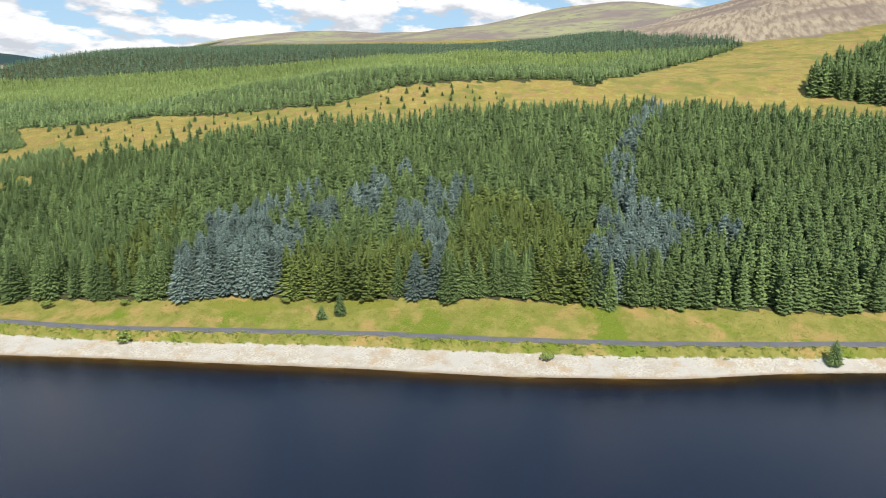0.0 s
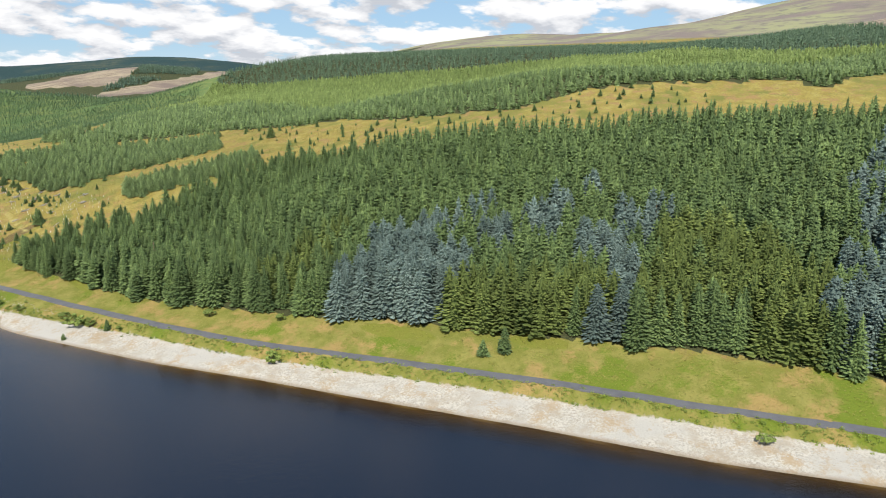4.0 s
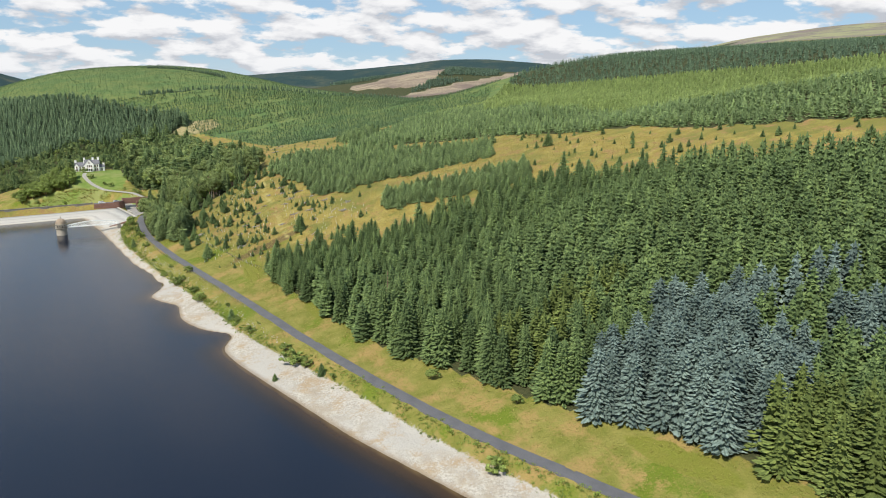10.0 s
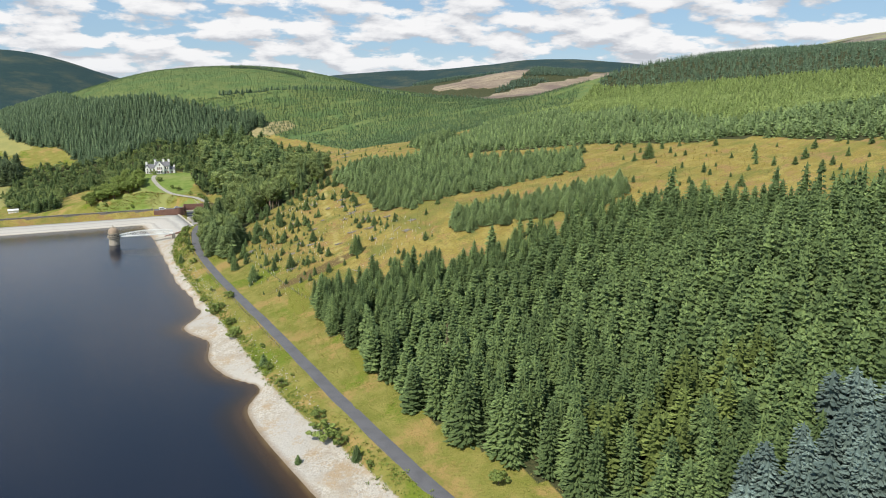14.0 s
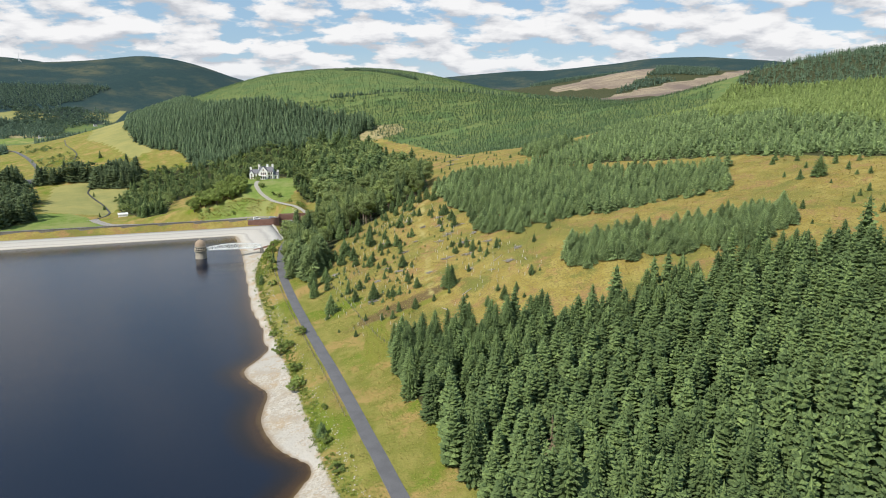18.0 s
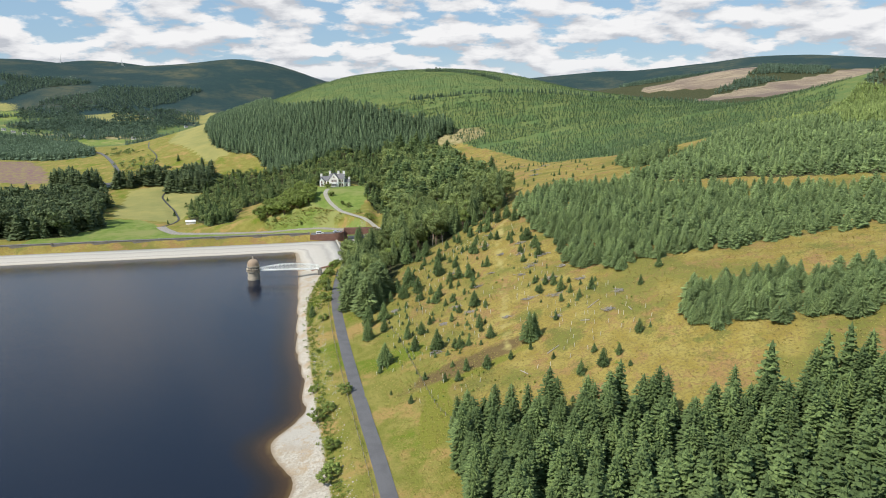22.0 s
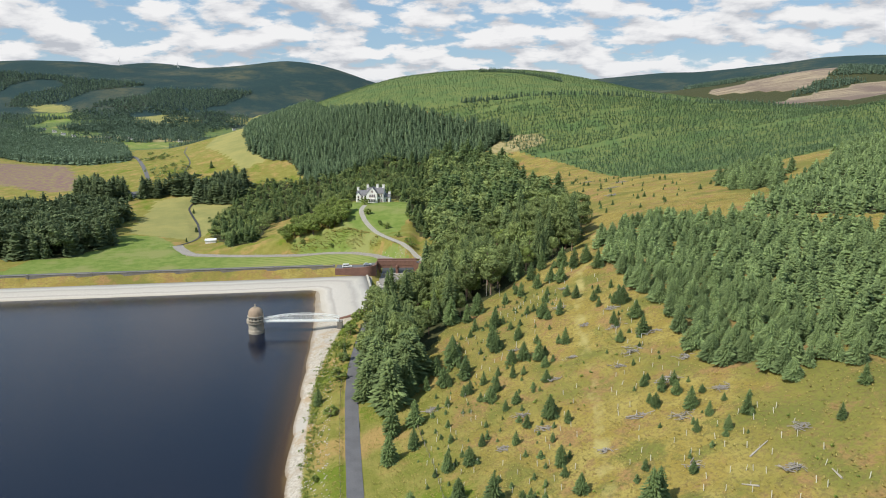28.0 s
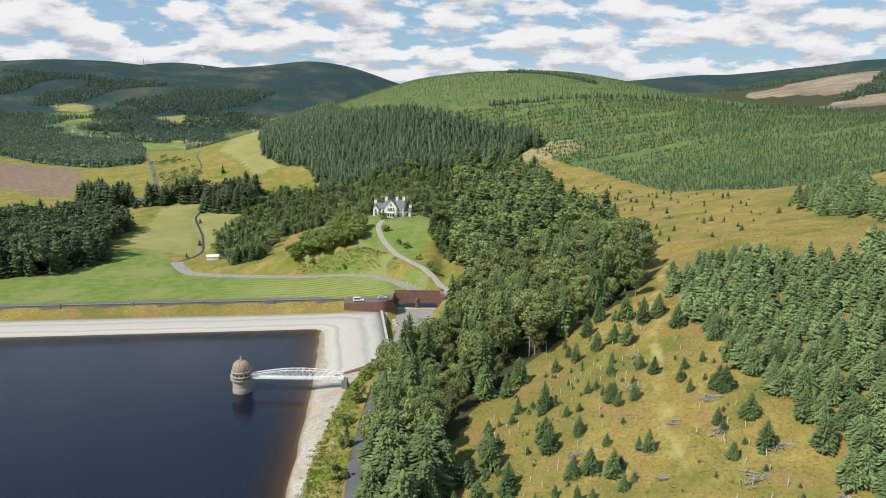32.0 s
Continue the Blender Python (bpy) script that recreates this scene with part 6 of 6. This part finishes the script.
SHRUB = np.array([(89.5, -382, 4.2), (97, -336, 3.2), (108, -364, 2.8), (67, -292, 4.8), (70, -297, 3.5), (52, -204, 3.4), (47, -170, 3.8), (50, -166, 3), (54.4, -158, 2.9), (42, -63, 3.6),
                  (132, -525, 2.6), (53, -200, 3.0), (44, -150, 2.2), (60, -240, 2.6), (41, -48, 3), (38, -30, 2.6), (62, -255, 2.4), (52, -188, 2.0), (21, 254, 5), (41, 198, 4), (36, 205, 3.5), (41, -22, 3.6), (40, -12, 3.4), (41, -2, 3.8), (42, 5, 3.2), (40, -35, 3.2), (43, 10, 3.0), (38, -4, 2.4), (60, 142, 3.5), (57, 150, 3), (50, 170, 3), (-20, 214, 3), (2, 204, 3), (26, 224, 4)])
by = np.array([-311, -281, -252, -222, -188, -142, -118, -86])
SHRUB = np.concatenate([SHRUB * (1, 1, 1.3), np.stack([line(ROAD, by) - 8.5 - 2.5 * np.sin(by * 1.7), by, 2.4 + 1.1 * np.sin(by * 2.9)], 1)])
plant(BUSHES, SHRUB[:, 0], SHRUB[:, 1], SHRUB[:, 2], "rounded green bush on the grassy bank", "bush", "bushes along the bank", 92, 1.25)
SNAGS = [tree_thing("snag_tree", "dry", conifer(450 + k, 3, 3, 0.03, 1, 0.4, low=0.75), trunk_mesh(k, 0.97, 0.013, 4, 0.6, 0.06), PALE_BARK) for k in range(2)]
BARE = np.array([(92.6, -16.4, 9.0), (94, -14, 7.5), (87.6, -6, 13.0), (93.8, 30, 15.0), (97, -22, 5)])
plant(SNAGS, BARE[:, 0], BARE[:, 1], BARE[:, 2], "bare grey dead trunk at the wood's edge", "tree", "dead trunks at the wood's edge", 98)
t = np.linspace(0, 1, 13) + 0.02 * np.sin(np.arange(13) * 2.3)
plant(SNAGS, 1250 + 540 * t, -335 - 130 * t, 9 + 4 * np.sin(np.arange(13) * 1.9), "bare pale trunk standing alone on felled ground", "tree", "bare trunks along the felled slope", 99)
retire(SNAGS)
DEAD = np.array([(104, -288, 18.0), (98, -301, 15.0), (214, -462, 17.0)])
plant(SETS, DEAD[:, 0], DEAD[:, 1], DEAD[:, 2], "bare brown dying spruce among green ones", "tree", "dying spruces", 93)
VALLEYTREES = np.array([(-243, 454, 9), (-190, 560, 10), (-150, 520, 11), (-160, 400, 5), (-128, 310, 5), (-122, 268, 4)])
plant(YOUNGS, VALLEYTREES[:, 0], VALLEYTREES[:, 1], VALLEYTREES[:, 2], "tall dark conifer on the valley meadow", "tree", "trees on the meadow", 94, 0.9)
LOBE = [(-36, 218), (6, 207), (14, 220), (0, 250), (-30, 248)]
sx_, sy_ = scatter(LOBE, 5.6, 95)
BIG = [tree_thing("broadleaf_tree", "leaf", leafy(460 + k, 28, 130, (0.36, 0.36, 0.32), 0.52, 0.023), trunk_mesh(k, 0.8, 0.02, 7, 0.25, 0.3)) for k in range(3)]
plant(BIG, sx_, sy_, np.random.default_rng(96).uniform(9, 15, len(sx_)), "full green broadleaf tree below the house", "tree", "broadleaf trees below the house", 97)
retire(YOUNGS + BUSHES + SETS + BIG)


# ---- fences, tubes, brash, stones and grass ----
def build_fence(pts, label):
    p = np.array(pts, float)
    seg = np.r_[0, np.cumsum(np.hypot(*np.diff(p, axis=0).T))]
    t = np.arange(0, seg[-1], 3.0)
    x, y = np.interp(t, seg, p[:, 0]), np.interp(t, seg, p[:, 1])
    z = height(x, y)
    ob = thing("fence", float(x[0]), float(y[0]), float(z[0]), 0, label, "fence")
    o = Vector((x[0], y[0], z[0]))
    at = [Vector((a, b, c)) - o for a, b, c in zip(x, y, z)]
    post = rod((0, 0, -0.2), (0, 0, 1.15), 0.06, 5)
    me = bpy.data.meshes.new("post")
    post.to_mesh(me), post.free()
    me.materials.append(PALE_BARK)
    for q in at:
        k = new("post", me)
        k.parent, k.location = ob, q
    for h in (0.45, 0.8, 1.08):
        bm = bmesh.new()
        for a, b in zip(at[:-1], at[1:]):
            rod(a + Vector((0, 0, h)), b + Vector((0, 0, h)), 0.018, 3, bm=bm)
        part("wire", bm, DARKMETAL, ob)


build_fence([(66, -95), (72, -124), (77, -158), (81, -182), (86, -196)], "weathered wooden post and wire fence on the slope")
ys = np.arange(-230.0, -50.0, 10.0)
build_fence(np.stack([line(ROAD, ys) - 3.4, ys], 1), "low post and wire fence beside the road")


def build_tubes():
    me = bpy.data.meshes.new("tree_tube")
    bm = rod((0, 0, -0.1), (0, 0, 1.25), 0.075, 7)
    bm.to_mesh(me), bm.free()
    me.materials.append(TUBE)
    r = np.random.default_rng(101)
    x, y = scatter(CLEARING, 4.6, 102)
    k = (near_line(TRACK, x, y) > 3.5) & (waves(x, y, 9, 3) > -0.1) & (y > -178)
    pick = r.permutation(np.where(k)[0])[:270]
    for a, b in zip(x[pick], y[pick]):
        ob = new("tree_tube", me)
        ob.matrix_basis = pose(float(a), float(b), float(height(a, b)), float(r.normal(0, 5)), float(r.normal(0, 5)), 0)
        tagged(ob, "pale plastic tube round a planted sapling", "tree tube", "tree tubes on the clearing")


def build_brash(x, y, size, seed):
    r = np.random.default_rng(seed)
    ob = thing("brash_pile", x, y, float(height(x, y)), 0, "grey heap of weathered felled branches", "brash", "brash piles on the clearing")
    for k in range(26):
        a, u = r.uniform(0, 3.14), r.normal(0, size * 0.4, 2)
        l, h = r.uniform(0.5, 1.3) * size * 0.5, r.uniform(0.05, 0.5)
        d = Vector((math.cos(a) * l, math.sin(a) * l * 0.7, r.normal(0, 0.15)))
        c = Vector((u[0] * 1.3, u[1] * 0.7, h + 0.27 * u[0]))
        part("branch", rod(c - d, c + d, r.uniform(0.05, 0.11), 4), BRASH, ob)


build_tubes()
for n, (x, y, s) in enumerate([(125, -99, 3.2), (128, -118, 3), (131, -93, 2.5), (124, -84, 2.4), (126, -133, 3), (84, -146, 2.6), (72, -96, 2.6), (113, -58, 2.4), (98, -120, 2.0), (136, -160, 2.4), (118, -128, 2.2),
                               (190, 250, 4), (200, 190, 4), (185, 160, 3.5), (178, 130, 3), (134, -110, 2.4), (120, -104, 1.8), (117, -76, 1.6), (126, -72, 2.0), (104, -100, 1.6), (94, -112, 1.8), (110, -92, 1.5), (88, -124, 1.7), (136, -128, 2.2), (122, -150, 2.0), (142, -150, 2.4), (108, -136, 1.6), (96, -76, 1.6), (118, -40, 1.8)]):
    build_brash(x, y, s, 200 + n)


def build_logs():
    r = np.random.default_rng(111)
    for x, y, l in ((116, -169, 4.5), (133, -152, 5), (140, -165, 3), (106, -176, 3.5), (128, -160, 3)):
        a = r.uniform(0, 3.1)
        d = Vector((math.cos(a), math.sin(a), 0)) * l / 2
        p, q = Vector((x, y, 0)) - d, Vector((x, y, 0)) + d
        p.z, q.z = float(height(p.x, p.y)) + 0.15, float(height(q.x, q.y)) + 0.15
        ob = thing("fallen_log", x, y, 0, 0, "bleached fallen trunk lying on rough grass", "log", "fallen trunks")
        o = Vector((x, y, 0))
        part("trunk", rod(p - o, q - o, 0.2, 7, 0.1), PALE_BARK, ob)
        part("stub", rod((p + q) / 2 - o, (p + q) / 2 - o + Vector((0.2, 0.3, 0.7)), 0.07, 5, 0.03), PALE_BARK, ob)


build_logs()


def bits(name, x, y, size, template, mat, label, category, seed, lift=0.0):
    """Countless small things joined in one mesh."""
    return forest_mass(name, x, y, size, [template], mat, label, seed, -lift, 1.0, category)


def stone_template(seed):
    bm = bmesh.new()
    bmesh.ops.create_icosphere(bm, subdivisions=1, radius=0.5)
    r = np.random.default_rng(seed)
    v = np.array([w.co for w in bm.verts]) * r.uniform(0.75, 1.2, (len(bm.verts), 1))
    f = np.array([[w.index for w in g.verts] for g in bm.faces])
    bm.free()
    return combed(v * (1, 1, 0.6), f, 0.0, 0.35)


def tuft_template(seed, n=5):
    r = np.random.default_rng(seed)
    V, F = [], []
    for k in range(n):
        a, b = r.uniform(0, 6.28), len(V)
        c, s = math.cos(a), math.sin(a)
        w, o = r.uniform(0.2, 0.35), r.uniform(0.0, 0.35)
        V += [(c * o - s * w, s * o + c * w, -0.05), (c * o + s * w, s * o - c * w, -0.05), (c * (o + 0.7), s * (o + 0.7), r.uniform(0.3, 0.6))]
        F.append([b, b + 1, b + 2])
    return np.array(V), np.array(F), None


gr = np.random.default_rng(121)
yy = gr.uniform(-640, 0, 5200)
xx = line(SHORE, yy) + gr.uniform(0.3, 1.0, 5200) ** 1.0 * (line(ROAD, yy) - line(SHORE, yy) - 6)
bits("shore_stones", xx, yy, gr.uniform(0.15, 0.75, 5200) ** 1.6, stone_template(3), ROCK, "scattered pale stones on the drawn-down shore", "stones", 122)
yy = gr.uniform(-640, -40, 34000)
xx = line(ROAD, yy) + gr.uniform(-12, 40, 34000)
k = (np.abs(xx - line(ROAD, yy)) > 2.6) & ~inside(FOREST, xx, yy) & ~inside(WOOD, xx, yy) & (xx - line(ROAD, yy) > -(5.0 + 6.5 * ramp(yy, -330, -250)))
bits("verge_grass", xx[k], yy[k], gr.uniform(0.2, 0.5, k.sum()), tuft_template(5), MASS["verge"], "rough tufted grass along the road", "grass", 123)
xx, yy = gr.uniform(62, 300, 42000), gr.uniform(-240, 60, 42000)
k = ~inside(FOREST, xx, yy) & ~inside(WOOD, xx, yy) & ~inside(PLANTED, xx, yy) & ~inside(UPPER, xx, yy) & (near_line(TRACK, xx, yy) > 2) & (xx - line(ROAD, yy) > 6)
bits("rough_grass", xx[k], yy[k], gr.uniform(0.22, 0.6, k.sum()), tuft_template(6), MASS["grass"], "straw-coloured rough grass on the clearing", "grass", 124)
yy = np.r_[gr.uniform(-620, -20, 2600), gr.uniform(-70, 17, 700)]
xx = line(ROAD, yy) - (5.5 + 6.5 * ramp(yy, -330, -250)) + gr.normal(1.0, 1.3, 3300) + np.r_[np.zeros(2600), gr.uniform(0, 7, 700)]
bits("bracken", xx, yy, gr.uniform(0.4, 1.1, 3300), leafy(130, 6, 7, (0.7, 0.7, 0.25), 0.3, 0.17), MASS["bracken"], "bright green bracken and nettles along the bank", "bracken", 125)
xx, yy = gr.uniform(60, 150, 500), gr.uniform(-200, 0, 500)
k = inside(CLEARING, xx, yy) & (waves(xx, yy, 12, 7) > 0.1)
bits("clearing_scrub", xx[k], yy[k], gr.uniform(0.5, 1.2, k.sum()), leafy(131, 6, 8, (0.5, 0.5, 0.3), 0.35, 0.16), MASS["bracken"], "low green scrub on the clearing", "scrub", 126)
xx, yy = scatter(CLEARING, 4.6, 140)
k = (near_line(TRACK, xx, yy) > 4) & (yy > -150) & (np.random.default_rng(141).uniform(0, 1, len(xx)) < np.where(xx - line(ROAD, yy) < 50, 0.6, 0.3))
forest_mass("seedling_conifers", xx[k], yy[k], np.random.default_rng(142).uniform(0.5, 2.0, k.sum()), BUSHY_MASS, MASS["young"], "self-sown conifer seedlings among the grass", 143, 0, 1.1, "seedlings")
BANK = [(52, 140), (38, 168), (22, 188), (-5, 203), (-30, 209), (-28, 216), (0, 212), (20, 202), (38, 184), (50, 158)]
xx, yy = scatter(BANK, 0.9, 144)
k = (near_line(DRIVE, xx, yy) > 3) & (channel(xx, yy) > 4.5) & (waves(xx, yy, 7, 4) > -0.75)
bits("bank_scrub", xx[k], yy[k], np.random.default_rng(145).uniform(0.5, 1.2, k.sum()), tuft_template(9, 7), MASS["grass"], "rough green scrub on the stream bank", "scrub", 147)
pp = np.array(RIVER[3:13], float)
sg = np.r_[0, np.cumsum(np.hypot(*np.diff(pp, axis=0).T))]
tt_ = gr.uniform(0, sg[-1], 1500)
xx, yy = np.interp(tt_, sg, pp[:, 0]) + gr.normal(0, 1.6, 1500), np.interp(tt_, sg, pp[:, 1]) + gr.normal(0, 1.6, 1500)
bits("stream_stones", xx, yy, gr.uniform(0.25, 1.0, 1500), stone_template(8), ROCK, "boulders and stones in the stream bed", "stones", 148, 0.1)
